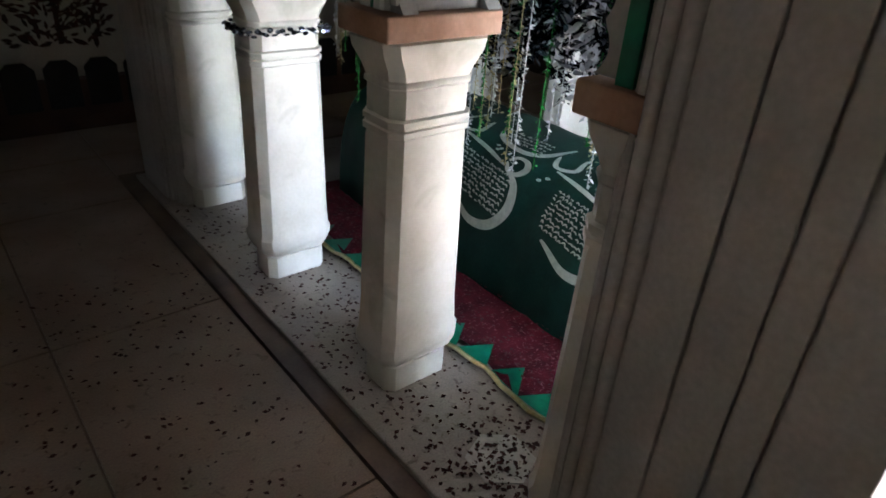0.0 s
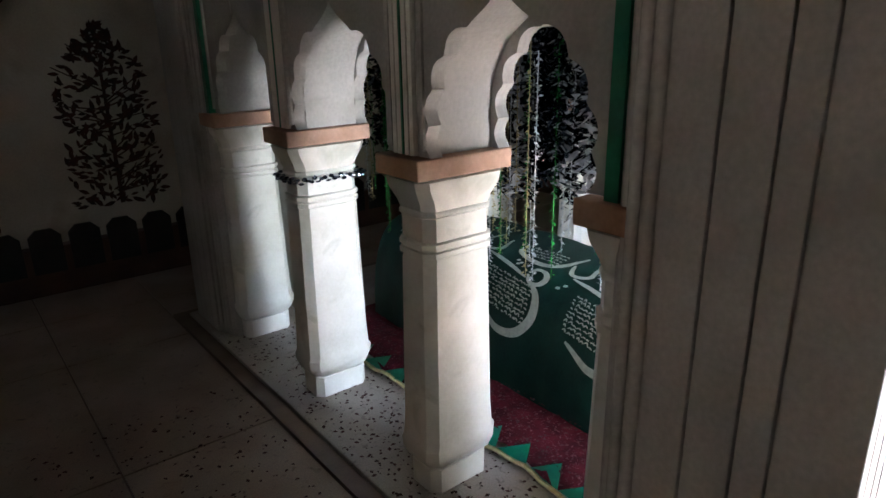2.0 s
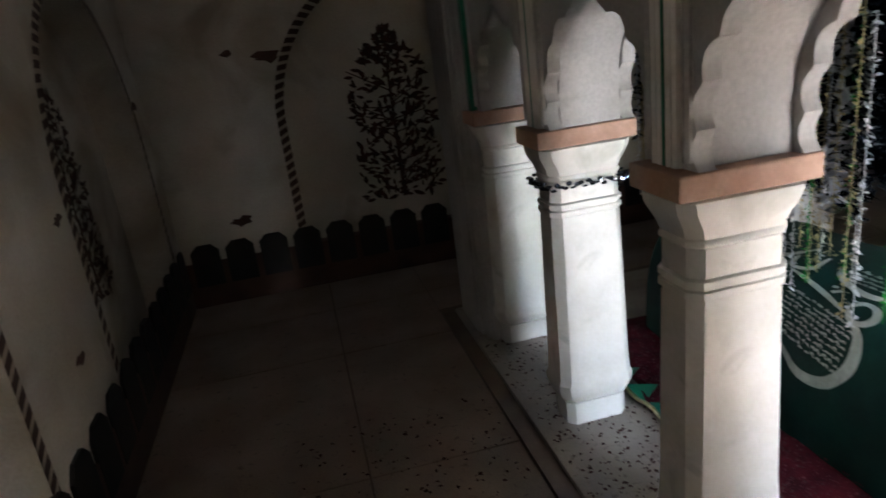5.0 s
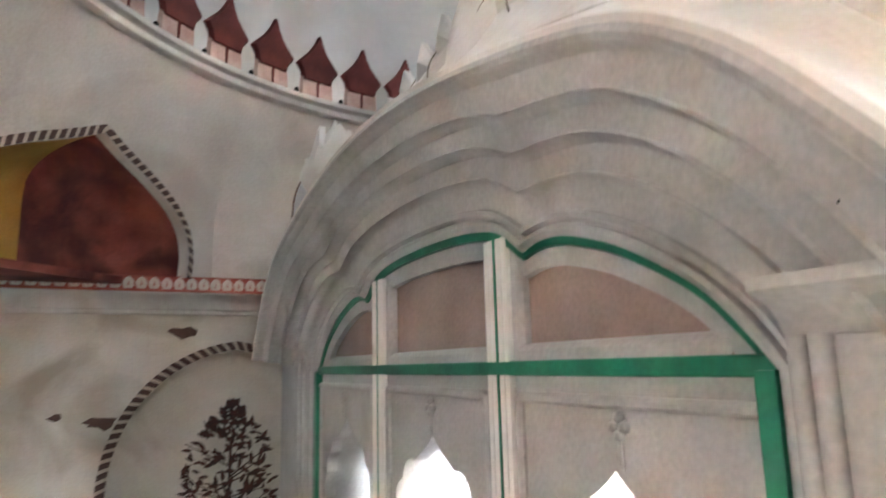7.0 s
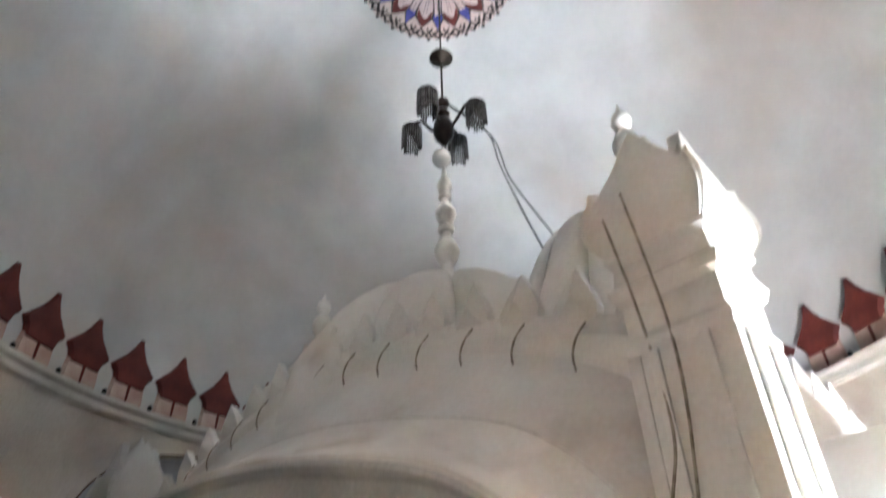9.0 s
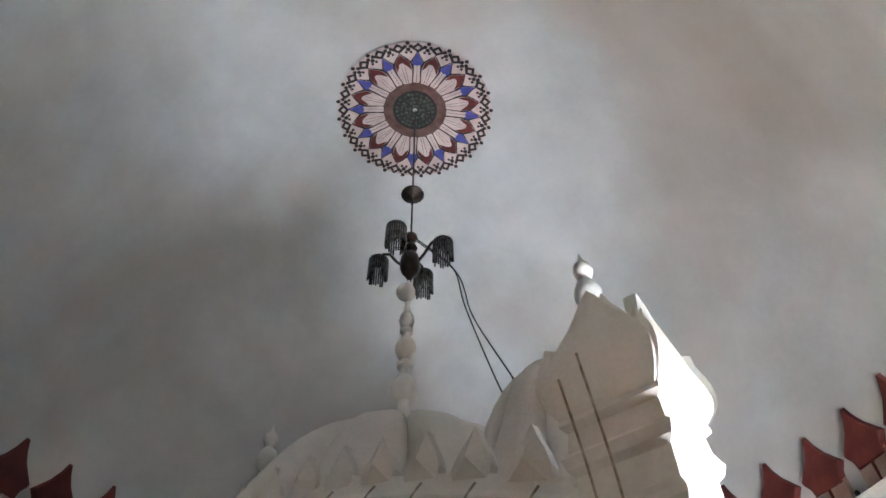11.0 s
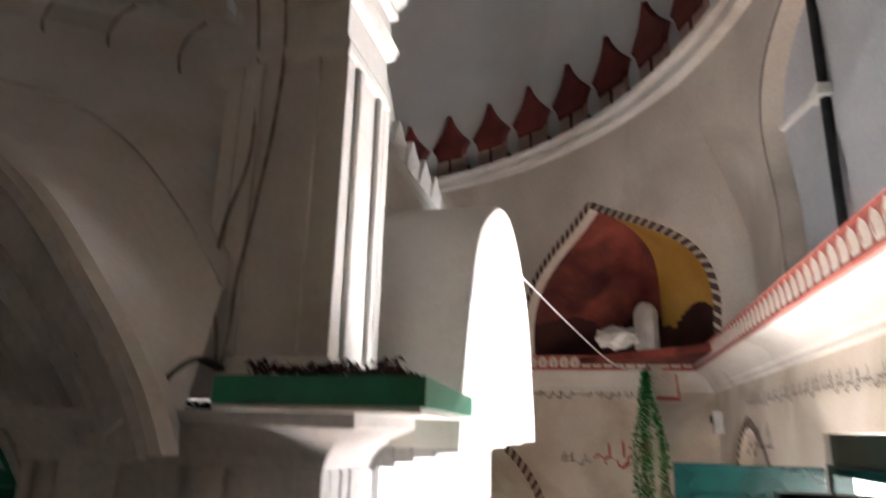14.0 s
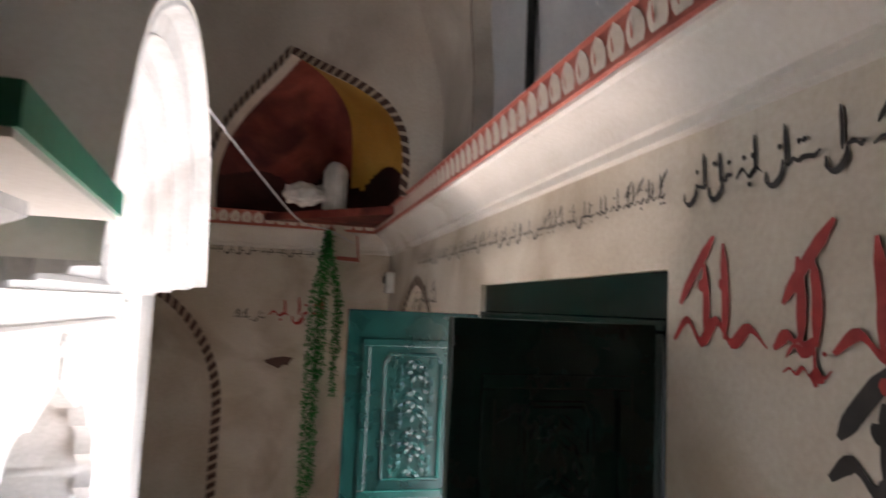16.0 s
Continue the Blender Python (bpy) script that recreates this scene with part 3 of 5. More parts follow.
def big_arch(half_w):
    """Inner three-foil outline of a face's great arch, right half."""
    k = half_w / 1.29
    c = [(1.29, 2.0), (1.24, 2.06), (1.17, 2.13), (1.08, 2.19), (0.93, 2.265), (0.76, 2.315), (0.66, 2.318), (0.59, 2.30)]
    d = [(0.59, 2.30), (0.53, 2.345), (0.44, 2.385), (0.25, 2.412), (0.0, 2.42)]
    pts = smooth_line([(u, z, 0) for u, z in c], 4)[:-1] + smooth_line([(u, z, 0) for u, z in d], 5)
    return [(p.x * k, p.y) for p in pts]


def rim_arch(half_w):
    k = half_w / 1.71
    c = [(1.71, 2.07), (1.67, 2.15), (1.58, 2.27), (1.41, 2.45), (1.17, 2.59), (0.69, 2.715), (0.3, 2.775), (0.0, 2.79)]
    return [(p.x * k, p.y) for p in smooth_line([(u, z, 0) for u, z in c], 5)]


def parapet_z(t):
    """Height of the parapet along a face, t from -1 to 1."""
    return 3.36 - 0.43 * abs(t) ** 1.7


def build_face(side, bays, half_in, half_rim, rim_y, hw):
    m = FACES[side]
    crest = parapet_z if bays == 3 else lambda t: 3.08
    set_y = 0.0 if bays == 3 else -0.06
    line_paint = GREEN if bays == 3 else WHITE
    face = part("arch_screen", bmesh_screen(bays, hw, half_in), GREY, canopy, "grey painted screen of cusped arches", True, m)
    # lunette panel above the transom
    bm = bmesh.new()
    inner = mirror_arch(big_arch(half_in))
    pts = [(u, 0.03, z) for u, z in inner]
    bm.faces.new([bm.verts.new(p) for p in pts])
    part("lunette_panel", bm, BROWNPANEL if bays == 3 else GREY, canopy, "lunette panel of the great arch", m=m)
    n = 96
    a = resample([(u, z, 0) for u, z in inner], n)
    # green edging and stepped mouldings out to the rim
    bm = bmesh.new()
    g = [[(p.x * s, y, 2.0 + (p.y - 2.0) * s2) for p in a] for s, s2, y in ((0.985, 0.94, 0.02), (0.985, 0.94, -0.012), (1.0, 1.0, -0.014), (1.0, 1.0, 0.02))]
    loft(bm, g)
    part("arch_edging", bm, line_paint, canopy, m=m)
    bm = bmesh.new()
    g = [[(p.x * s, y, 2.0 + (p.y - 2.0) * s2) for p in a] for s, s2, y in ((0.945, 0.80, 0.03), (0.945, 0.80, 0.005), (0.982, 0.93, -0.004), (0.983, 0.935, 0.03))]
    loft(bm, g)
    part("lunette_frame", bm, GREY, canopy, m=m)
    rim = resample([(u, z, 0) for u, z in mirror_arch(rim_arch(half_rim))], n)
    steps = [(0, 0.02), (0.0, -0.02), (0.045, -0.036), (0.075, -0.036), (0.085, -0.020), (0.105, -0.020), (0.12, -0.044), (0.155, -0.050), (0.17, -0.036), (0.19, -0.036), (0.33, -0.050), (0.365, -0.066), (0.37, -0.098), (0.385, -0.088), (0.53, -0.100), (0.565, -0.118), (0.57, -0.150), (0.585, -0.140), (0.71, -0.152), (0.74, -0.168), (0.745, -0.204), (0.76, -0.196), (0.80, -0.205), (0.91, -0.215), (0.935, -0.23), (0.94, -0.252), (0.965, -0.262), (1.0, -0.26)]
    ky = -rim_y / 0.26
    bm = bmesh.new()
    kink = lambda u: max(0.0, 1 - abs(abs(u) - 0.5 * half_in) / (0.14 * half_in))
    loft(bm, [[(p.x + (q.x - p.x) * s, y * ky, p.y + (q.y - p.y) * s - 0.018 * kink(p.x) * math.sin(math.pi * min(1, s * 1.05))) for p, q in zip(a, rim)] for s, y in steps])
    # the inner mouldings run on down the jambs
    for end in (0, -1):
        p, q = a[end], rim[end]
        sec = [(p.x + (q.x - p.x) * s, y * ky, p.y + (q.y - p.y) * s) for s, y in steps if s <= 0.17]
        loft(bm, [sec, [(x, y, 0.037) for x, y, z in sec]])
    part("arch_moulding", bm, GREY, canopy, "deep grey stepped mouldings of the great arch", True, m)
    # smooth hood above the rim up to the parapet
    bm = bmesh.new()
    rows = []
    for s, y in ((1.0, rim_y), (1.018, rim_y - 0.002), (1.03, rim_y + 0.012)):
        rows.append([(q.x * (1 + (s - 1) * 0.6), y, 2.0 + (q.y - 2.0) * s) for q in rim])
    base = rows[-1]
    for i in range(1, 9):
        t = i / 8
        row = []
        for q, b in zip(rim, base):
            tt = max(-1, min(1, b[0] / half_rim))
            zt = crest(tt)
            if bays == 1:
                back, rise = min(1, t / 0.6), max(0, (t - 0.6) / 0.4)
                row.append((b[0] * (1 - 0.04 * rise), rim_y + 0.012 + (0.10 - rim_y) * back + 0.04 * rise, b[2] + (max(zt, b[2]) - b[2]) * rise))
                continue
            row.append((b[0] * (1 - (0.05 + 0.075 * abs(tt) ** 3) * t ** 0.6), rim_y + 0.012 + (0.24 - rim_y) * t ** 0.85, b[2] + (zt - b[2]) * (0.35 * t + 0.65 * t ** 2.2)))
        rows.append(row)
    loft(bm, rows)
    bead = bmesh.new()
    tube(bead, rows[6], 0.007, 6)
    part("hood_bead", bead, CREAM, canopy, "thin raised line along the hood", True, m)
    part("roof_hood", bm, CREAM, canopy, "smooth cream hood sweeping up from the arch rim", True, m)
    # frieze, parapet wall and its petals
    bm = bmesh.new()
    ts = [-1 + 2 * i / 40 for i in range(41)]
    hw_top = half_rim * (0.94 if bays == 3 else 1.0)
    loft(bm, [[(hw_top * t, y + set_y, crest(t) + z) for t in ts] for y, z in ((0.25, -0.34), (0.205, -0.22), (0.20, -0.05), (0.215, -0.03), (0.225, -0.02), (0.235, 0.03), (0.29, 0.03), (0.30, -0.2))])
    part("parapet", bm, CREAM, canopy, smooth=True, m=m)
    count = round(2 * hw_top / 0.20)
    bm = bmesh.new()
    out = [(-0.076, -0.02), (-0.078, 0.030), (-0.054, 0.078), (-0.022, 0.122), (0, 0.160), (0.022, 0.122), (0.054, 0.078), (0.078, 0.030), (0.076, -0.02)]
    loft(bm, [[(x, 0.0, z) for x, z in out], [(x, 0.035, z) for x, z in out]], True, True)
    b = bm.verts.new((0, -0.03, 0.05))
    fr = [v for v in bm.verts if abs(v.co.y) < 1e-6 and v is not b]
    for e in [e for e in bm.edges if e.verts[0] in fr and e.verts[1] in fr]:
        bm.faces.new((e.verts[0], e.verts[1], b))
    first = part("parapet_petal", bm, CREAM, canopy)
    for i in range(count):
        t = -1 + 2 * (i + 0.5) / count
        o = first if i == 0 else bpy.data.objects.new("parapet_petal", first.data)
        if i:
            scene.collection.objects.link(o)
            o.parent = canopy
        slope = math.degrees(math.atan2(crest(t + 0.02) - crest(t - 0.02), 0.04 * hw_top))
        o.matrix_basis = m @ pose(hw_top * t, 0.235 + set_y, crest(t) + 0.02, 0, -slope * 0.6, 0)
    # thin darker tubes draw the shade of curved slits below the petals
    if bays == 3:
        bm = bmesh.new()
        tube(bm, smooth_line([(0.035, -0.012, 0.14), (0.012, -0.030, 0.10), (-0.010, -0.030, 0.05), (-0.022, 0.0, 0.0)], 4), 0.0036, 6)
        first = part("frieze_slit_shade", bm, CABLE, canopy)
        for i in range(count):
            t = -0.96 + 1.92 * i / (count - 1)
            o = first if i == 0 else bpy.data.objects.new("frieze_slit_shade", first.data)
            if i:
                scene.collection.objects.link(o)
                o.parent = canopy
            o.matrix_basis = m @ pose(hw_top * t, 0.195 + set_y, crest(t) - 0.17)
    # transom and posts, each a white double bead with a green line
    bm = bmesh.new()
    box(bm, -half_in, half_in, -0.018, 0.03, TRANSOM - 0.022, TRANSOM + 0.016, 0.004)
    part("transom", bm, line_paint, canopy, m=m)
    for i in range(bays - 1):
        u = (i + 1 - bays / 2) * BAY
        top = 2.36 if bays == 3 else 2.3
        for z0, z1 in ((CAP_TOP + 0.002, TRANSOM - 0.02), (TRANSOM + 0.014, top)):
            bm = bmesh.new()
            sec = []
            for du, r in ((-0.046, 0.014), (-0.019, 0.015), (0.019, 0.015), (0.046, 0.014)):
                sec += [(u + du + r * math.cos(a), -0.006 - r * math.sin(a) * 1.1) for a in (math.pi, 0.75 * math.pi, 0.5 * math.pi, 0.25 * math.pi, 0)]
            sec += [(u + 0.06, 0.02), (u - 0.06, 0.02)]
            loft(bm, [[(x, y, z) for x, y in sec] for z in (z0, z1)], True, True)
            part("post", bm, WHITE, canopy, "white beaded post", True, m)
            bm = bmesh.new()
            box(bm, u - 0.0045, u + 0.0045, -0.019, 0.01, z0, z1)
            part("painted_line", bm, line_paint, canopy, m=m)
    # bevelled frame round each pane of the lunette, above the transom
    cuts = [-half_in + 0.06] + [(i + 1 - bays / 2) * BAY for i in range(bays - 1)] + [half_in - 0.06]
    for u0, u1 in zip(cuts, cuts[1:]):
        bm = bmesh.new()
        a0, a1 = u0 + 0.065, u1 - 0.065
        prof_ = ((0.0, 0.028), (0.0, -0.004), (0.028, -0.002), (0.042, 0.012), (0.046, 0.028))
        loft(bm, [[(u, y, TRANSOM + 0.014 + d) for d, y in prof_] for u in (a0 - 0.03, a1 + 0.03)])
        for u, g in ((a0, 1), (a1, -1)):
            edge = abs(u) > half_in * 0.8
            if not edge:
                loft(bm, [[(u + g * (d - 0.01), y, z) for d, y in prof_] for z in (TRANSOM + 0.014, 2.33 if abs(u) < half_in * 0.42 else 2.26)])
        part("pane_frame", bm, GREY, canopy, "bevelled frame of a lunette pane", m=m)
    # raised frame in each bay and green jamb lines
    for s in (-1, 1):
        bm = bmesh.new()
        sec = []
        for d, r in ((0.028, 0.013), (0.060, 0.016), (0.097, 0.018)):
            sec += [(s * (half_in + d - r * math.cos(a)), -0.012 - d * 0.25 - r * math.sin(a)) for a in (0, 0.25 * math.pi, 0.5 * math.pi, 0.75 * math.pi, math.pi)]
        sec += [(s * (half_in + 0.117), 0.03), (s * (half_in + 0.013), 0.03)]
        loft(bm, [[(x, y, z) for x, y in sec] for z in (0.04, 2.02)], True, True)
        part("jamb_moulding", bm, GREY, canopy, smooth=True, m=m)
        bm = bmesh.new()
        box(bm, *sorted((s * (half_in - 0.034), s * (half_in + 0.004))), -0.034, 0.02, CAP_TOP, 2.0)
        part("painted_line", bm, line_paint, canopy, m=m)
    for i in range(bays):
        uc = (i - (bays - 1) / 2) * BAY
        w = (BAY if bays > 1 else 2 * half_in) / 2 - 0.085
        bm = bmesh.new()
        pts = [(uc - w, -0.004, CAP_TOP + 0.02), (uc - w, -0.004, TRANSOM - 0.075), (uc + w, -0.004, TRANSOM - 0.075), (uc + w, -0.004, CAP_TOP + 0.02)]
        for p, q in zip(pts, pts[1:]):
            tube(bm, [p, q], 0.014, 8)
        # little bud above the point of the arch
        tube(bm, [(uc, -0.004, 1.795), (uc, -0.006, 1.86)], 0.006, 6)
        for du, dz in ((0, 0.905), (-0.016, 0.885), (0.016, 0.885), (0, 0.868)):
            bmesh.ops.create_icosphere(bm, subdivisions=1, radius=0.015, matrix=Matrix.Translation((uc + du, -0.004, 1.0 + dz)))
        part("panel_bead", bm, GREY, canopy, "raised bead framing the panel", True, m)


def bmesh_screen(bays, hw, half_in):
    bm = bmesh.new()
    width = BAY if bays > 1 else 2 * half_in
    for i in range(bays):
        uc = (i - (bays - 1) / 2) * width
        u0, u1 = uc - width / 2, uc + width / 2
        half = mirror_arch(foils(hw))
        if bays > 1 and i != 1:
            uc *= 0.972
            half = mirror_arch(foils(hw * 0.925))
        if bays > 1 and i == 0:
            u0 = -half_in
        if bays > 1 and i == bays - 1:
            u1 = half_in
        for y in (0.0, 0.34):
            line = arch_frame(bm, [(u + uc, z) for u, z in half], u0, u1, TRANSOM, lambda u, z: (u, y, z), 84, 2)
        # soffit with a raised inner rib
        plainh = [(hw * 1.04, CAP_TOP), (hw * 1.05, 1.45), (hw * 0.99, 1.56), (hw * 0.80, 1.665), (hw * 0.45, 1.75), (0.0, 1.83)]
        flat_ = resample([(p.x + uc, p.y, 0) for p in smooth_line([(u, z, 0) for u, z in mirror_arch(plainh)], 6)], 84)
        cusped = lambda y: [(p.x, y, p.y) for p in line]
        even = lambda y: [(p.x, y, p.y) for p in flat_]
        loft(bm, [cusped(0.0), cusped(0.05), even(0.052), even(0.288), cusped(0.29), cusped(0.34)])
    box(bm, -half_in, half_in, 0.05, 0.34, TRANSOM, 2.42)
    return bm


build_face("west", 3, 1.29, 1.71, -0.26, 0.33)
build_face("south", 1, 0.60, 0.77, -0.26, 0.42)
build_face("east", 3, 1.29, 1.71, -0.26, 0.33)
build_face("north", 1, 0.60, 0.77, -0.26, 0.42)
# flat ceiling inside the canopy
bm = bmesh.new()
box(bm, 1.70, 3.36, 0.9, 3.78, 2.40, 2.46)
part("inner_ceiling", bm, CREAM, canopy)


# columns under the screens
def build_column():
    col = thing("column", pose(0, 0, 0), "white painted chamfered column with a salmon capital block", "column", "columns of the tomb canopy")
    bm = bmesh.new()
    rect_lathe(bm, [(0.135, 0.085, 0.0), (0.135, 0.085, 0.10), (0.128, 0.08, 0.105)], 0.03)
    part("foot", bm, WHITE, col, "chipped white foot block", True)
    bm = bmesh.new()
    rect_lathe(bm, [(0.130, 0.080, 0.105), (0.150, 0.098, 0.125), (0.166, 0.108, 0.165), (0.168, 0.110, 0.20), (0.160, 0.104, 0.215), (0.156, 0.100, 0.30), (0.146, 0.092, 0.92), (0.143, 0.090, 0.935)], 0.034)
    part("shaft", bm, WHITE, col, "worn white shaft, flaking near its base", True)
    bm = bmesh.new()
    rect_lathe(bm, [(0.143, 0.090, 0.935), (0.152, 0.098, 0.940), (0.152, 0.098, 0.958), (0.145, 0.092, 0.962), (0.145, 0.092, 0.968), (0.152, 0.098, 0.972), (0.152, 0.098, 0.988), (0.143, 0.090, 0.994)], 0.034)
    part("collar", bm, WHITE, col, "double collar moulding", True)
    bm = bmesh.new()
    rect_lathe(bm, [(0.143, 0.090, 0.994), (0.143, 0.090, 1.075), (0.150, 0.096, 1.082), (0.150, 0.096, 1.094), (0.146, 0.092, 1.10), (0.156, 0.100, 1.13), (0.180, 0.112, 1.175), (0.186, 0.114, 1.205), (0.172, 0.104, 1.212)], 0.034)
    part("capital", bm, WHITE, col, "flaring white capital", True)
    bm = bmesh.new()
    box(bm, -0.20, 0.20, -0.12, 0.12, 1.213, CAP_TOP - 0.04, 0.006)
    part("abacus", bm, ORANGE, col, "salmon capital block")
    return col


col = build_column()
Z0 = 0.037
col.matrix_basis = pose(1.61, CY - BAY / 2, Z0)
copy_thing(col, pose(1.61, CY + BAY / 2, Z0))
for y in (CY - 1.5 * BAY + 0.05, CY + 1.5 * BAY - 0.05):
    tagged(copy_thing(col, pose(1.61, y, Z0)), "white half column with a salmon block against a pier")
for i in range(4):
    copy_thing(col, pose(2 * CX - 1.61, CY + (i - 1.5) * BAY, Z0, 0, 0, 180))
for y in (0.85, 2 * CY - 0.85):
    for s in (-1, 1):
        tagged(copy_thing(col, pose(CX + s * 0.565, y, Z0, 0, 0, 90)), "white half column with a salmon block against a pier")


# corner piers with boarded faces; the southwest one carries a cap and a green-edged slab
def build_pier(label, wide, deep, cuts_w, cuts_s, top):
    p = thing("corner_pier", pose(0, 0, 0), label, "pier", "piers of the tomb canopy")
    bm = bmesh.new()
    box(bm, 0.014, wide, 0.014, deep, 0.037, top)
    part("core", bm, GREY, p)
    for cuts, swap in ((cuts_w, 0), (cuts_s, 1)):
        for a, b in zip(cuts, cuts[1:]):
            bm = bmesh.new()
            if swap:
                box(bm, a + 0.003 if a else 0.031, b - 0.003, 0.0, 0.03, 0.037, top, 0.003)
            else:
                box(bm, 0.0, 0.03, a + (0.003 if a else 0.0), b - 0.003, 0.037, top, 0.003)
            part("board", bm, GREY, p)
    for d, r in ((0.025, 0.020), (0.062, 0.016)):
        bm = bmesh.new()
        tube(bm, [(0.02, cuts_w[-1] + d, 0.037), (0.02, cuts_w[-1] + d, top)], r, 10)
        part("roll_moulding", bm, GREY, p, smooth=True)
    return p


PX, PY = 1.35, 0.47
pier = build_pier("grey grooved corner pier with a moulded cap and a green-edged slab", 0.19, 0.45, [0.0, 0.148, 0.215, 0.32, 0.43], [0.0, 0.07, 0.105, 0.19], 2.05)
bm = bmesh.new()
prof = [(0.0, 2.05), (0.004, 2.062), (0.010, 2.072), (0.030, 2.092), (0.058, 2.104), (0.068, 2.110), (0.068, 2.128)]
loft(bm, [[(-o, -o, z), (0.19 + o * 0.3, -o, z), (0.19 + o * 0.3, 0.5, z), (-o, 0.5, z)] for o, z in prof], True, True)
part("cap", bm, GREY, pier, "hollow moulded cap", True)
outline = [(-0.15, -0.176), (0.36, -0.131), (0.36, 0.10), (-0.15, 0.085)]
bm = bmesh.new()
loft(bm, [[(x, y, z) for x, y in outline] for z in (2.127, 2.164)], True, True)
part("slab", bm, CREAM, pier, "whitewashed slab")
bm = bmesh.new()
loft(bm, [[(x * 1.02, y * 1.02 - 0.002, z) for x, y in outline] for z in (2.134, 2.136, 2.166, 2.168)], True, True)
part("slab_edge", bm, GREEN, pier, "chipped green edge of the slab")
pier.matrix_basis = pose(PX, PY, 0)
plain = build_pier("grey grooved corner pier of the canopy", 0.40, 0.42, [0.0, 0.09, 0.17, 0.27, 0.36], [0.0, 0.09, 0.17, 0.27, 0.36], 2.14)
plain.matrix_basis = pose(2 * CX - 1.40, 0.61, 0, 0, 0, 90)
copy_thing(plain, pose(2 * CX - 1.40, 2 * CY - 0.61, 0, 0, 0, 180))
copy_thing(plain, pose(1.38, 2 * CY - 0.55, 0, 0, 0, 270))


# corner minarets
def build_minaret():
    o = thing("minaret", pose(0, 0, 0), "cream square corner minaret with a lotus-bud crown", "minaret", "minarets of the tomb canopy")
    bm = bmesh.new()
    rect_lathe(bm, [(0.155, 0.155, 2.15), (0.155, 0.155, 2.20), (0.125, 0.125, 2.22), (0.122, 0.122, 2.76), (0.129, 0.129, 2.775), (0.129, 0.129, 2.79), (0.118, 0.118, 2.81), (0.118, 0.118, 2.88), (0.132, 0.132, 2.895), (0.14, 0.14, 2.92), (0.125, 0.125, 2.935), (0.12, 0.12, 2.985), (0.135, 0.135, 3.0), (0.135, 0.135, 3.012)])
    part("shaft", bm, CREAM, o)
    for s in (-1, 1):
        for t in (-1, 1):
            for q in ((s * 0.112 - 0.016, s * 0.112 + 0.016, t * 0.112 - 0.016, t * 0.112 + 0.016), (s * 0.13 - 0.005, s * 0.13 + 0.005, t * 0.06 - 0.012, t * 0.06 + 0.012), (t * 0.06 - 0.012, t * 0.06 + 0.012, s * 0.13 - 0.005, s * 0.13 + 0.005)):
                bm = bmesh.new()
                box(bm, *q, 2.22, 2.76, 0.002)
                part("fillet", bm, CREAM, o)
    # lotus bud: four broad petals with pointed tips
    for k in range(4):
        bm = bmesh.new()
        rows = []
        for i in range(9):
            t = i / 8
            z = 3.005 + 0.165 * t
            r = 0.125 + 0.036 * math.sin(min(1, t * 1.1) * math.pi) ** 0.9 + 0.018 * t
            row = []
            for j in range(13):
                u = -1 + j / 6
                tip = (1 - abs(u)) ** 1.35 * 0.20 + 0.03 * max(0, abs(u) - 0.8) / 0.2
                scallop = 0.012 * abs(math.sin(u * 7.5))
                row.append((r * (1 - 0.06 * abs(u) - 0.30 * t * t * (1 - abs(u))), u * r * (0.98 + 0.05 * t), z + t * t * (tip + scallop)))
            rows.append(row)
        back = [(x * 0.6, y * 0.6, z) for x, y, z in rows[-1]]
        loft(bm, rows + [back])
        bmesh.ops.rotate(bm, verts=bm.verts, cent=(0, 0, 0), matrix=Matrix.Rotation(k * math.pi / 2, 3, "Z"))
        part("crown_petal", bm, CREAM, o, smooth=True)
    bm = bmesh.new()
    lathe(bm, [(0.13, 3.10), (0.125, 3.18), (0.10, 3.26), (0.055, 3.33), (0.02, 3.38), (0.004, 3.42)], 16)
    part("bud", bm, CREAM, o, smooth=True)
    for ch_ in o.children:
        for v in ch_.data.vertices:
            v.co.z = 2.15 + (v.co.z - 2.15) * 1.07
    return o


mn = build_minaret()
MX, MY = 1.645, 0.675
mn.matrix_basis = pose(MX, MY, 0)
copy_thing(mn, pose(2 * CX - MX, 2 * CY - MY, 0, 0, 0, 180))
copy_thing(mn, pose(MX, 2 * CY - MY, 0, 0, 0, 270))


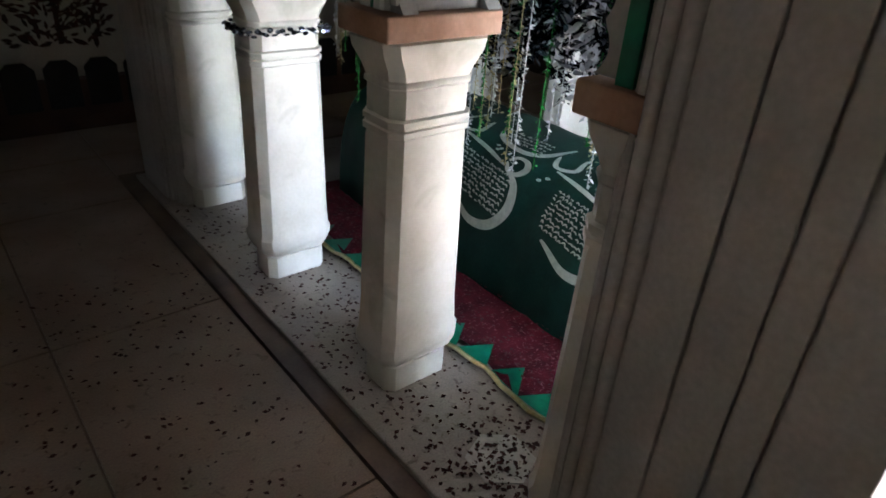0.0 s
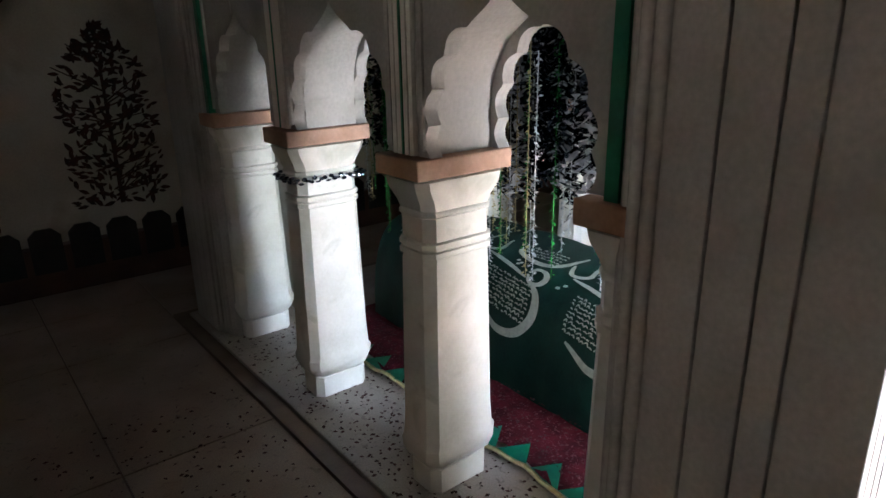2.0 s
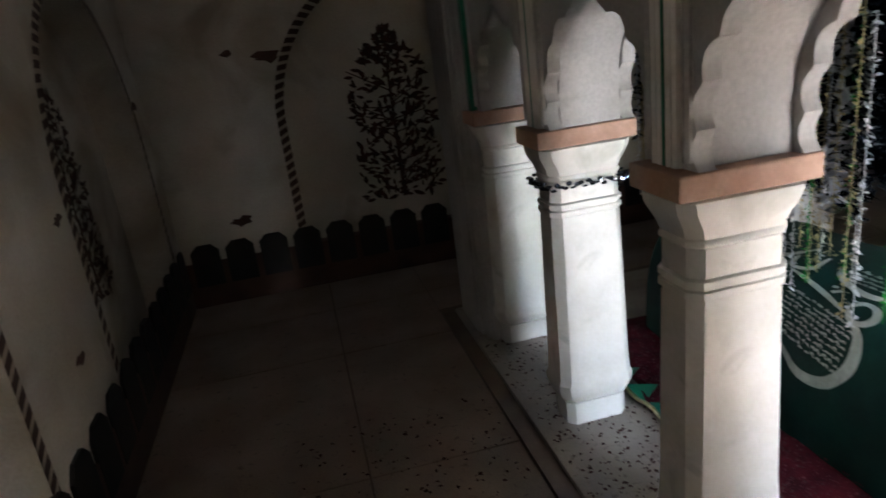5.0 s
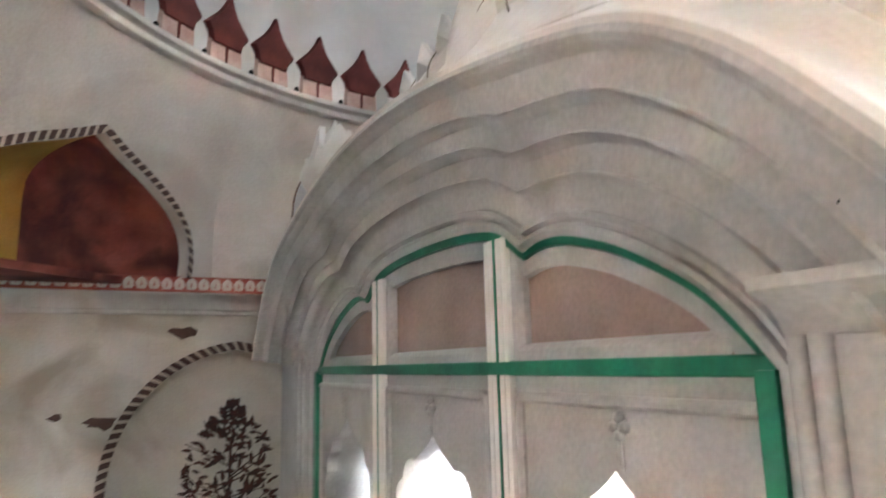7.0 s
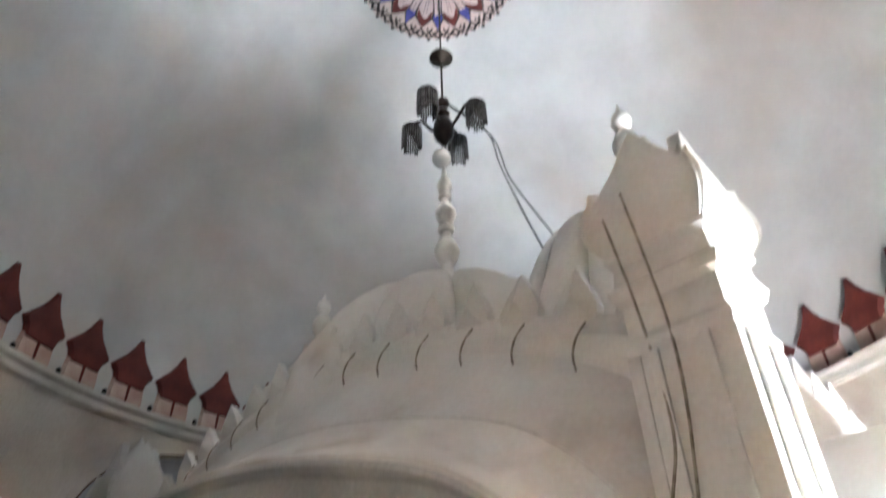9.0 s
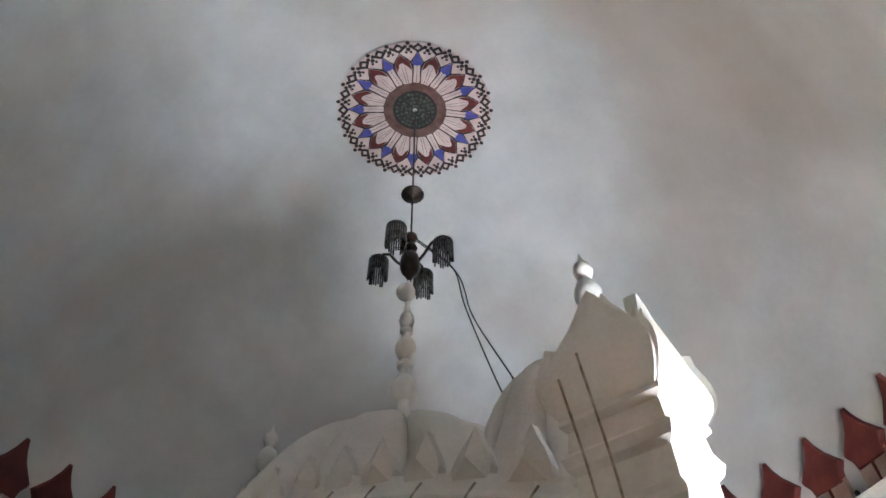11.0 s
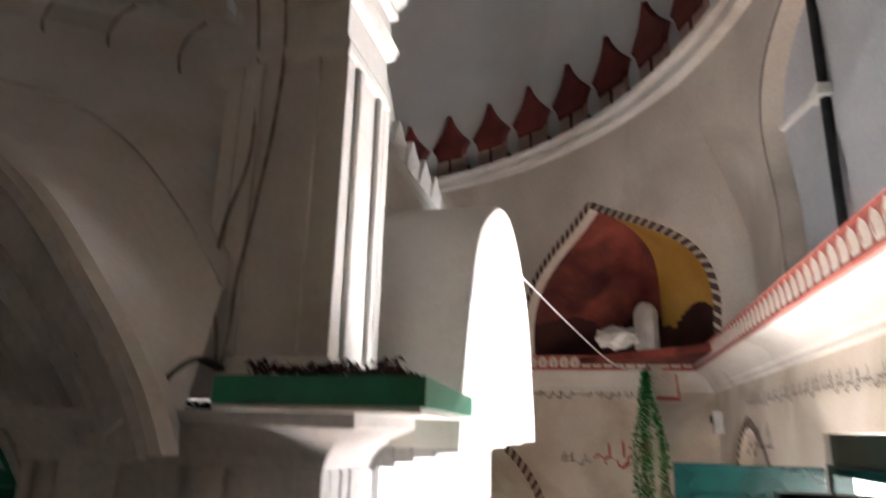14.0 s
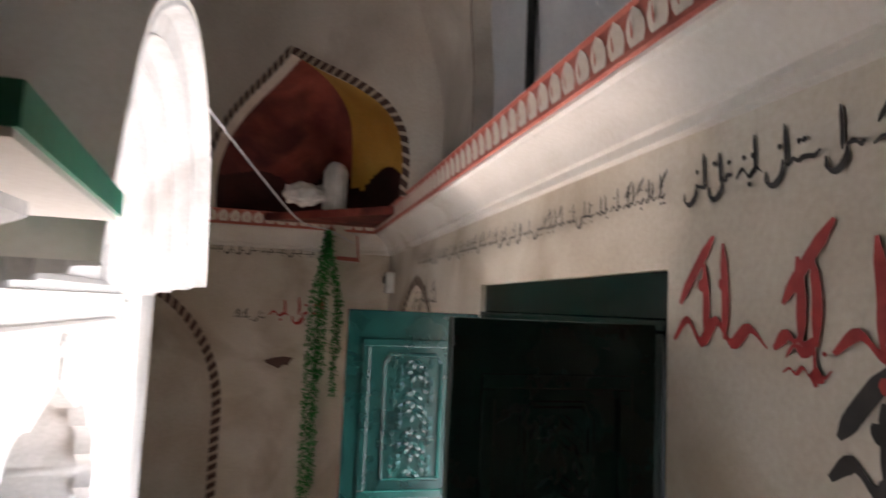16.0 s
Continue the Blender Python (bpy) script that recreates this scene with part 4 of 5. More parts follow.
# three ribbed domes with finials
def melon(name, y, rx, ry, z0, z1, fin, lean=0.0):
    bm = bmesh.new()
    rows = []
    for i in range(15):
        t = i / 14
        ph = t * math.pi / 2
        row = []
        for j in range(144):
            a = 2 * math.pi * j / 144
            lobe = 0.78 + 0.22 * math.sqrt(abs(math.cos(6 * a)) * (2 - abs(math.cos(6 * a))))
            lobe = 1 - (1 - lobe) * (1 - 0.2 * t)
            r = (math.cos(ph) ** 0.85) * (1.03 if t < 0.3 else 1.0)
            row.append((CX + rx * r * lobe * math.cos(a), y + ry * r * lobe * math.sin(a), z0 + (z1 - z0) * math.sin(ph)))
        rows.append(row)
    loft(bm, rows[:-1], True, True)
    for e in bm.edges:
        e.smooth = any(abs(math.cos(6 * math.atan2((v.co.y - y) / ry, (v.co.x - CX) / rx))) > 0.05 for v in e.verts)
    d = part("ribbed_dome", bm, CREAM, canopy, "ribbed melon dome", True)
    s = fin / 0.9
    prof = [(0.13, -0.05), (0.085, 0.02), (0.05, 0.09), (0.032, 0.15), (0.03, 0.19), (0.06, 0.215), (0.072, 0.25), (0.06, 0.29), (0.03, 0.32), (0.045, 0.335), (0.045, 0.35), (0.028, 0.365), (0.05, 0.40), (0.058, 0.44), (0.05, 0.475), (0.026, 0.50), (0.04, 0.515), (0.04, 0.53), (0.024, 0.545), (0.042, 0.575), (0.046, 0.61), (0.038, 0.64), (0.02, 0.66), (0.03, 0.69), (0.02, 0.74), (0.012, 0.86), (0.004, 0.90)]
    tall = [(0.17, -0.08), (0.115, 0.0), (0.075, 0.08), (0.055, 0.16), (0.045, 0.17), (0.045, 0.24), (0.075, 0.26), (0.095, 0.31), (0.095, 0.34), (0.07, 0.39), (0.035, 0.42), (0.035, 0.46), (0.062, 0.475), (0.066, 0.50), (0.045, 0.515), (0.03, 0.53), (0.06, 0.55), (0.082, 0.60), (0.082, 0.63), (0.055, 0.68), (0.03, 0.70), (0.03, 0.73), (0.052, 0.745), (0.052, 0.765), (0.03, 0.78), (0.05, 0.80), (0.062, 0.84), (0.05, 0.88), (0.025, 0.91), (0.02, 0.97), (0.004, 1.10)]
    if fin < 0.8:
        prof = [(0.10, -0.08), (0.04, 0.02), (0.03, 0.08), (0.03, 0.11), (0.075, 0.15), (0.10, 0.21), (0.10, 0.26), (0.075, 0.33), (0.03, 0.38), (0.042, 0.40), (0.026, 0.425), (0.055, 0.46), (0.074, 0.52), (0.074, 0.56), (0.05, 0.63), (0.022, 0.67), (0.046, 0.70), (0.055, 0.74), (0.045, 0.79), (0.018, 0.83), (0.004, 0.90)]
    bm = bmesh.new()
    lathe(bm, [(r * 0.8, z) for r, z in tall] if fin > 0.8 else [(r * (0.85 if r < 0.033 else 0.95), z * s) for r, z in prof], 18, (CX, y + lean, z1 - abs(lean) * 0.35))
    part("finial", bm, WHITE, d, "beaded white finial", True)


melon("dome", CY, 0.92, 0.98, 3.02, 4.06, 0.96)
melon("dome", CY - 1.06, 0.58, 0.46, 3.0, 4.0, 0.72, -0.18)
melon("dome", CY + 1.25, 0.62, 0.44, 3.0, 4.0, 0.66)
bm = bmesh.new()
box(bm, 1.72, 3.34, 0.92, 3.76, 2.46, 3.02)
part("roof_deck", bm, CREAM, canopy)

# ---- the tomb and what lies round it ----
TX0, TX1, TY0, TY1, TZ = 2.24, 3.00, 1.30, 3.36, 0.62
def mound(t, a):
    """Draped tomb: across a (0..1 round the section), t along."""
    w, h = (TX1 - TX0) / 2, TZ
    ang = a * math.pi
    x = -math.copysign(abs(math.cos(ang)) ** 0.55, math.cos(ang)) * w * (1.02 + 0.06 * (1 - math.sin(ang)))
    z = 0.04 + h * math.sin(ang) ** 0.62
    fold = 0.010 * math.sin(t * 31 + a * 5) + 0.007 * math.sin(t * 67 + 9 * a)
    return Vector(((TX0 + TX1) / 2 + x * (1 + fold), TY0 + (TY1 - TY0) * t, z * (1 + 0.3 * fold)))


tomb = thing("tomb", pose(0, 0, 0), "tomb mound draped in a dark green satin cloth with silver writing", "tomb")
bm = bmesh.new()
loft(bm, [[mound(j / 60, i / 28) for i in range(29)] for j in range(61)])
for t in (0, 1):
    bm.faces.new([bm.verts.new(mound(t, i / 28)) for i in range(29)])
cloth = part("drape", bm, CLOTH, tomb, "dark green satin drape", True)


def on_cloth(y, s, lift=0.006):
    """A point on the west flank: y in metres, s up the flank from 0 to 1."""
    t = (y - TY0) / (TY1 - TY0)
    p, q = mound(t, s * 0.5), mound(t, s * 0.5 + 0.01)
    d = (q - p).normalized()
    return p + Vector((-d.z, 0, d.x)) * lift if d.z > 0 else p + Vector((0, 0, lift))


def ribbon(bm, ctrl, w, per=10):
    """A flat stroke on the drape through (y, s) control points, tapering at its ends."""
    pts = smooth_line([(a, b, 0) for a, b in ctrl], per)
    prev = None
    for i, p in enumerate(pts):
        d = (pts[min(i + 1, len(pts) - 1)] - pts[max(i - 1, 0)]).normalized()
        k = w * (0.25 + 0.75 * math.sin(math.pi * min(1, max(0.02, i / (len(pts) - 1)))) ** 0.6) / 2
        a, b = on_cloth(p.x - d.y * k, p.y + d.x * k), on_cloth(p.x + d.y * k, p.y - d.x * k)
        va, vb = bm.verts.new(a), bm.verts.new(b)
        if prev:
            bm.faces.new((prev[0], va, vb, prev[1]))
        prev = (va, vb)


rnd = random.Random(4)
bm = bmesh.new()
for y0 in (1.46, 2.02, 2.58):
    ring_c = [(y0 + 0.115 + 0.055 * math.cos(a), 0.655 + 0.075 * math.sin(a)) for a in (0.2, 1.2, 2.2, 3.2, 4.2, 5.2, 6.3)]
    ribbon(bm, ring_c, 0.036)
    ribbon(bm, [(y0 + 0.50, 0.76), (y0 + 0.34, 0.70), (y0 + 0.17, 0.615)], 0.034)
    ribbon(bm, [(y0 + 0.15, 0.61), (y0 + 0.07, 0.50), (y0 + 0.055, 0.34), (y0 + 0.13, 0.22), (y0 + 0.26, 0.20), (y0 + 0.40, 0.29)], 0.050)
    ribbon(bm, [(y0 + 0.0, 0.99), (y0 + 0.05, 0.85), (y0 + 0.16, 0.79), (y0 + 0.30, 0.84), (y0 + 0.36, 0.92)], 0.042)
    ribbon(bm, [(y0 + 0.46, 0.96), (y0 + 0.44, 0.83), (y0 + 0.52, 0.79), (y0 + 0.56, 0.90)], 0.030)
    for dy, ds in ((0.25, 0.735), (0.28, 0.755), (0.265, 0.715), (0.50, 0.66), (0.53, 0.62)):
        ribbon(bm, [(y0 + dy, ds), (y0 + dy + 0.018, ds + 0.012)], 0.030, 3)
    # close rows of fine writing held in the bowls
    for r in range(9):
        for c in range(13):
            y, q = y0 + 0.10 + c * 0.026 + rnd.uniform(-0.006, 0.006), 0.275 + r * 0.033 + c * 0.0055
            h_ = rnd.uniform(0.006, 0.024)
            ribbon(bm, [(y, q), (y + rnd.uniform(0.004, 0.012), q + h_), (y + rnd.uniform(0.014, 0.028), q + rnd.uniform(0.0, 0.012))], 0.009, 3)
    for r in range(4):
        for c in range(10):
            y, q = y0 + 0.08 + c * 0.026 + rnd.uniform(-0.006, 0.006), 0.85 + r * 0.033
            ribbon(bm, [(y, q), (y + 0.008, q + rnd.uniform(0.006, 0.022)), (y + rnd.uniform(0.014, 0.028), q)], 0.009, 3)
tagged(part("silver_weave", bm, SILVERCLOTH, tomb, "silver bars and sweeps woven on the drape"), kind="stuff")

# crimson petal-strewn cloth on the platform, with a green gold-edged border
bm = bmesh.new()
rows = []
for i in range(31):
    y = 1.15 + i / 30 * 2.35
    rows.append([(1.86 + 0.03 * math.sin(i * 0.9) + j / 10 * 1.36, y, 0.058 + 0.008 * math.sin(i * 1.3 + j) + 0.004 * math.sin(j * 2.1)) for j in range(11)])
loft(bm, rows)
rug = thing("floor_cloth", pose(0, 0, 0), "crimson cloth strewn with petals lying round the tomb", "cloth")
part("crimson_field", bm, CRIMSON, rug, smooth=True)
bm = bmesh.new()
for i in range(14):
    y = 1.18 + i * 0.17
    pts = [(1.83, y, 0.060), (1.83, y + 0.17, 0.060), (1.95, y + 0.085, 0.075)]
    bm.faces.new([bm.verts.new(p) for p in pts])
part("pointed_border", bm, BRIGHTGREEN, rug, "bright green pointed border")
bm = bmesh.new()
tube(bm, [(1.825 + 0.012 * math.sin(k * 0.7), 1.15 + k * 0.05, 0.058 + 0.006 * math.sin(k * 1.9)) for k in range(48)], 0.010, 6)
part("gold_edge", bm, GOLD, rug, "gold braid edge")

# dried petals scattered over the platform and floor
rnd = random.Random(11)
bm = bmesh.new()
for k in range(1500):
    if k < 800:
        x, y, z = rnd.uniform(1.36, 1.84), rnd.uniform(1.0, 3.6), 0.0365
    elif k < 1050:
        x, y, z = rnd.gauss(1.60, 0.10), rnd.gauss(1.34, 0.10), 0.0405
        x = min(max(x, 1.37), 1.82)
    else:
        x, y, z = rnd.uniform(0.3, 1.22), rnd.uniform(0.9, 3.2), 0.002
    s, a = rnd.uniform(0.004, 0.012), rnd.uniform(0, 6.3)
    vs = [bm.verts.new((x + s * math.cos(a + b) * e, y + s * math.sin(a + b) * e, z + h)) for b, e, h in ((0, 1.2, 0.001), (1.4, 0.7, 0.004), (3.1, 1.1, 0.002), (4.6, 0.8, 0.003))]
    bm.faces.new(vs)
for k in range(900):
    x, y = rnd.uniform(1.9, 2.3), rnd.uniform(1.18, 3.4)
    s, a = rnd.uniform(0.004, 0.010), rnd.uniform(0, 6.3)
    bm.faces.new([bm.verts.new((x + s * math.cos(a + b), y + s * math.sin(a + b), 0.071 + h)) for b, h in ((0, 0.001), (2, 0.005), (4.1, 0.002))])
tagged(part("petal_litter", bm, LITTER), "dried dark rose petals scattered over the platform", "petals", kind="stuff")


# tinsel garlands hanging inside the openings
def tinsel(x, y, z0, z1, material, seed, label, dense=1.0, r=0.02):
    rnd = random.Random(seed)
    bm = bmesh.new()
    z = z1
    while z > z0:
        for _ in range(2):
            a, s = rnd.uniform(0, 6.3), rnd.uniform(0.6, 1.5) * r
            c = Vector((x + rnd.uniform(-0.4, 0.4) * r, y + rnd.uniform(-0.4, 0.4) * r, z))
            d = Vector((math.cos(a), math.sin(a), rnd.uniform(-0.9, 0.3))) * s
            w = Vector((-math.sin(a), math.cos(a), rnd.uniform(-0.8, 0.8))) * s * 0.28
            bm.faces.new([bm.verts.new(p) for p in (c - w * 0.5, c + d * 0.5 - w, c + d, c + d * 0.5 + w)])
        z -= 0.010 / dense
    tube(bm, [(x, y, z0), (x, y, z1)], 0.0015, 4)
    me_ob = part("tinsel_garland", bm, material)
    return tagged(me_ob, label, "garland", "tinsel garlands over the tomb")


rnd = random.Random(21)
for k in range(64):
    x, y = rnd.uniform(2.15, 2.5), 1.40 + k * 0.031
    lo = rnd.uniform(1.0, 1.2)
    tinsel(x, y, lo, rnd.uniform(1.9, 2.2), DARKFOIL if k % 6 else SILVER, 100 + k, "crinkled blue-black and silver foil garland hanging over the tomb", 1.0, 0.046)
for k in range(64):
    x, y = rnd.uniform(2.02, 2.4), 1.30 + k * 0.033
    mt = (SILVER, SILVER, GREENFOIL, GOLD)[k % 4]
    tinsel(x, y, rnd.uniform(0.68, 0.9), rnd.uniform(1.5, 1.9), mt, 300 + k, "thin glittering tinsel strand hanging over the tomb", 0.9, 0.014)

for k in range(84):
    x, y = rnd.uniform(2.45, 2.95), 1.22 + k * 0.027
    tinsel(x, y, rnd.uniform(0.85, 1.1), rnd.uniform(2.0, 2.3), DARKFOIL, 500 + k, "crinkled blue-black foil garland hanging over the tomb", 0.8, 0.040)

# chain of tinsel round the neck of a column
chain = thing("neck_chain", pose(1.61, CY + BAY / 2, Z0), "dark tinsel chain tied round a column neck", "garland")
bm = bmesh.new()
loop = [(0.165, 0.112), (0, 0.118), (-0.165, 0.112), (-0.172, 0), (-0.165, -0.112), (0, -0.118), (0.165, -0.112), (0.172, 0)]
ring_pts = resample([(x, y, 0) for x, y in loop + loop[:1]], 70)
for i, p in enumerate(ring_pts):
    bmesh.ops.create_icosphere(bm, subdivisions=1, radius=0.011, matrix=Matrix.Translation((p.x, p.y, 1.065 + 0.010 * math.sin(i * 2.4))) @ Matrix.Rotation(i * 1.1, 4, "X") @ Matrix.Diagonal((1.3, 0.5, 1, 1)))
tagged(part("tinsel_rope", bm, DARKFOIL, chain), kind="stuff")

# ---- door in the south wall ----
door = tagged(new("door_1"), "green carved double door standing open inwards", "door", kind="structure")
bm = bmesh.new()
for a, b, z0, z1 in ((DOOR_X0, DOOR_X0 + 0.05, 0, 2.0), (DOOR_X1 - 0.05, DOOR_X1, 0, 2.0), (DOOR_X0, DOOR_X1, 1.985, 2.02)):
    box(bm, a, b, SOUTH + 0.0, SOUTH - 0.07, z0, z1, 0.004)
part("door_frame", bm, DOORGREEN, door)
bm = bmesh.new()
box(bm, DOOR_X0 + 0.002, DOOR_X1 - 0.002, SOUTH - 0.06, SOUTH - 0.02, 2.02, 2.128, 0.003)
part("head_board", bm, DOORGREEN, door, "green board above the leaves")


def leaf_mesh(width, parent, m):
    """A leaf in the local x-z plane, its carved side towards +y."""
    bm = bmesh.new()
    box(bm, 0, width, -0.02, 0.02, 0.03, 2.008, 0.004)
    for z0, z1 in ((0.10, 0.62), (0.70, 1.22), (1.30, 1.90)):
        for s in (-1, 1):
            a, b = sorted((s * 0.02, s * 0.032))
            for q in ((0.06, width - 0.06, z0, z0 + 0.03), (0.06, width - 0.06, z1 - 0.03, z1), (0.06, 0.09, z0 + 0.03, z1 - 0.03), (width - 0.09, width - 0.06, z0 + 0.03, z1 - 0.03)):
                box(bm, q[0], q[1], a, b, q[2], q[3], 0.004)
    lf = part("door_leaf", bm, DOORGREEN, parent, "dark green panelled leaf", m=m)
    rnd = random.Random(8)
    for z0, z1 in ((0.10, 0.62), (0.70, 1.22), (1.30, 1.90)):
        bm = bmesh.new()
        u0, u1 = 0.15, width - 0.15
        line = [(u0, z0 + 0.07), (u0, z1 - 0.09), (u0 + 0.02, z1 - 0.06), (u1 - 0.02, z1 - 0.06), (u1, z1 - 0.09), (u1, z0 + 0.07), (u0, z0 + 0.07)]
        tube(bm, [(x, 0.021, z) for x, z in line], 0.008, 6)
        c = (u0 + u1) / 2
        z = z0 + 0.10
        while z < z1 - 0.09:
            for s in (-1, 1):
                for k in range(3):
                    bmesh.ops.create_icosphere(bm, subdivisions=1, radius=0.018, matrix=Matrix.Translation((c + s * (0.022 + 0.026 * k), 0.02, z + 0.018 * math.sin(k * 2 + z * 40))) @ Matrix.Rotation(s * (0.7 + k * 0.5), 4, "Y") @ Matrix.Diagonal((1.5, 0.55, 0.62, 1)))
            bmesh.ops.create_icosphere(bm, subdivisions=1, radius=0.016, matrix=Matrix.Translation((c, 0.02, z)) @ Matrix.Diagonal((0.7, 0.6, 1.3, 1)))
            z += 0.05
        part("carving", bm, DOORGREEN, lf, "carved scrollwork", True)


leaf_mesh(0.52, door, pose(DOOR_X1 - 0.03, SOUTH + 0.02, 0, 0, 0, 90))
leaf_mesh(0.45, door, pose(DOOR_X0 + 0.03, SOUTH + 0.02, 0, 0, 0, 90))

# ---- lamp and wires under the dome ----
ch = thing("chandelier", pose(CX, CY - 0.01, 0), "dark four-arm chandelier with fringed bead shades", "chandelier")
bm = bmesh.new()
tube(bm, [(0, 0, DOME_TOP - 0.02), (0, 0, 6.18)], 0.007, 6)
part("drop_rod", bm, BRONZE, ch)
bm = bmesh.new()
lathe(bm, [(0.01, 6.20), (0.085, 6.18), (0.09, 6.165), (0.03, 6.13), (0.01, 6.12)], 16)
part("canopy_cup", bm, BRONZE, ch)
bm = bmesh.new()
tube(bm, [(0, 0, 6.13), (0, 0, 5.60)], 0.008, 6)
lathe(bm, [(0.01, 5.72), (0.045, 5.69), (0.05, 5.66), (0.02, 5.62), (0.035, 5.60), (0.05, 5.56), (0.02, 5.52), (0.055, 5.49), (0.07, 5.44), (0.07, 5.36), (0.055, 5.32), (0.03, 5.29), (0.01, 5.24)], 14)
part("stem", bm, BRONZE, ch, smooth=True)
for k in range(4):
    a = k * math.pi / 2 + 0.35
    d = Vector((math.cos(a), math.sin(a), 0))
    bm = bmesh.new()
    tube(bm, [d * r + Vector((0, 0, z)) for r, z in ((0.05, 5.40), (0.10, 5.46), (0.16, 5.56), (0.21, 5.58), (0.245, 5.54))], 0.011, 8)
    arm = part("arm", bm, BRONZE, ch, smooth=True)
    bm = bmesh.new()
    c = d * 0.245
    lathe(bm, [(0.02, 5.57), (0.045, 5.555), (0.066, 5.53), (0.062, 5.52)], 16, (c.x, c.y, 0))
    part("shade", bm, BRONZE, arm, smooth=True)
    bm = bmesh.new()
    rr = random.Random(k)
    for i in range(26):
        b = 2 * math.pi * i / 26
        L = 0.18 + rr.uniform(-0.03, 0.03)
        tube(bm, [(c.x + 0.066 * math.cos(b), c.y + 0.066 * math.sin(b), 5.53), (c.x + 0.068 * math.cos(b), c.y + 0.068 * math.sin(b), 5.53 - L)], 0.0065, 5)
    part("fringe", bm, BEADS, arm, "fringe of smoked glass beads")
bm = bmesh.new()
bmesh.ops.create_uvsphere(bm, u_segments=20, v_segments=12, radius=0.064, matrix=Matrix.Translation((-0.03, 0.0, 5.12)))
tube(bm, [(-0.02, 0.0, 5.17), (0, 0, 5.26)], 0.008, 6)
part("globe", bm, BULB, ch, "round white globe", True)


def cable(name, ctrl, r, material, label, category="cable", per=8):
    bm = bmesh.new()
    tube(bm, smooth_line(ctrl, per), r, 6)
    return tagged(part(name, bm, material, smooth=True), label, category)


cable("hanging_wire", [(CX + 0.02, CY, 5.72), (CX + 0.25, CY - 0.18, 5.45), (CX + 0.22, CY - 0.30, 5.0), (CX + 0.12, CY - 0.55, 4.3), (CX - 0.02, CY - 0.78, 3.8)], 0.005, BLACK, "thin dark wire drooping from the chandelier to the domes")
cable("hanging_wire", [(CX + 0.02, CY, 5.70), (CX + 0.27, CY - 0.20, 5.40), (CX + 0.25, CY - 0.34, 4.9), (CX + 0.24, CY - 0.60, 4.3), (CX + 0.10, CY - 0.80, 3.9)], 0.005, BLACK, "thin dark wire drooping from the chandelier to the domes")

# cables down the face of the near minaret, with a taped end
FX = MX - 0.146
cable("minaret_cable", [(FX - 0.04, MY + 0.085, 3.15), (FX + 0.018, MY + 0.075, 2.90), (FX + 0.010, MY + 0.055, 2.62), (FX + 0.012, MY + 0.095, 2.47), (FX + 0.010, MY + 0.10, 2.36), (FX - 0.005, MY + 0.075, 2.27), (FX - 0.03, MY + 0.05, 2.195)], 0.0036, CABLE, "limewashed cable running down the minaret")
cable("minaret_cable", [(FX - 0.04, MY + 0.025, 3.20), (FX + 0.018, MY + 0.015, 2.90), (FX + 0.010, MY + 0.01, 2.70), (FX + 0.012, MY + 0.035, 2.50), (FX + 0.010, MY + 0.055, 2.36), (FX - 0.004, MY + 0.05, 2.27), (FX - 0.03, MY + 0.045, 2.195)], 0.0036, CABLE, "limewashed cable running down the minaret")
cable("slab_cable", [(FX - 0.02, MY + 0.05, 2.20), (FX - 0.09, MY + 0.06, 2.21), (FX - 0.17, MY + 0.10, 2.205), (FX - 0.24, MY + 0.14, 2.20)], 0.0045, BLACK, "black cable end lying on the slab")
cable("slab_cable", [(FX - 0.02, MY + 0.045, 2.20), (FX - 0.12, MY + 0.02, 2.205), (FX - 0.20, MY + 0.00, 2.185), (FX - 0.235, MY + 0.02, 2.14)], 0.0045, BLACK, "black cable end hanging over the slab")
bm = bmesh.new()
tube(bm, [(FX - 0.225, MY + 0.015, 2.155), (FX - 0.24, MY + 0.03, 2.12)], 0.011, 8)
end = tagged(part("taped_wire_end", bm, TAPE, smooth=True), "wire end wrapped in grey tape", "cable")
bm = bmesh.new()
tube(bm, smooth_line([(FX - 0.24, MY + 0.03, 2.125), (FX - 0.255, MY + 0.05, 2.10), (FX - 0.25, MY + 0.06, 2.095), (FX - 0.24, MY + 0.035, 2.12)], 5), 0.002, 5)
part("bare_wire", bm, SILVER, end)

# dried garland lying on the slab
rnd = random.Random(5)
bm = bmesh.new()
for k in range(420):
    t = rnd.random()
    x, y = (PX - 0.13 + 0.46 * t, PY - 0.13 + 0.04 * t + abs(rnd.gauss(0, 0.02))) if k % 3 == 0 else (PX - 0.12 + abs(rnd.gauss(0, 0.02)), PY - 0.14 + 0.20 * t)
    z = 2.169 + abs(rnd.gauss(0, 0.006))
    s, a = rnd.uniform(0.004, 0.009), rnd.uniform(0, 6.3)
    bm.faces.new([bm.verts.new((x + s * math.cos(a), y + s * math.sin(a), z)), bm.verts.new((x - s * math.sin(a) * 0.5, y + s * math.cos(a) * 0.5, z + s)), bm.verts.new((x - s * math.cos(a), y - s * math.sin(a), z + rnd.uniform(-0.2, 1) * s))])
tagged(part("dried_garland", bm, LITTER), "dried crumbling garland left on the green-edged slab", "garland", kind="stuff")

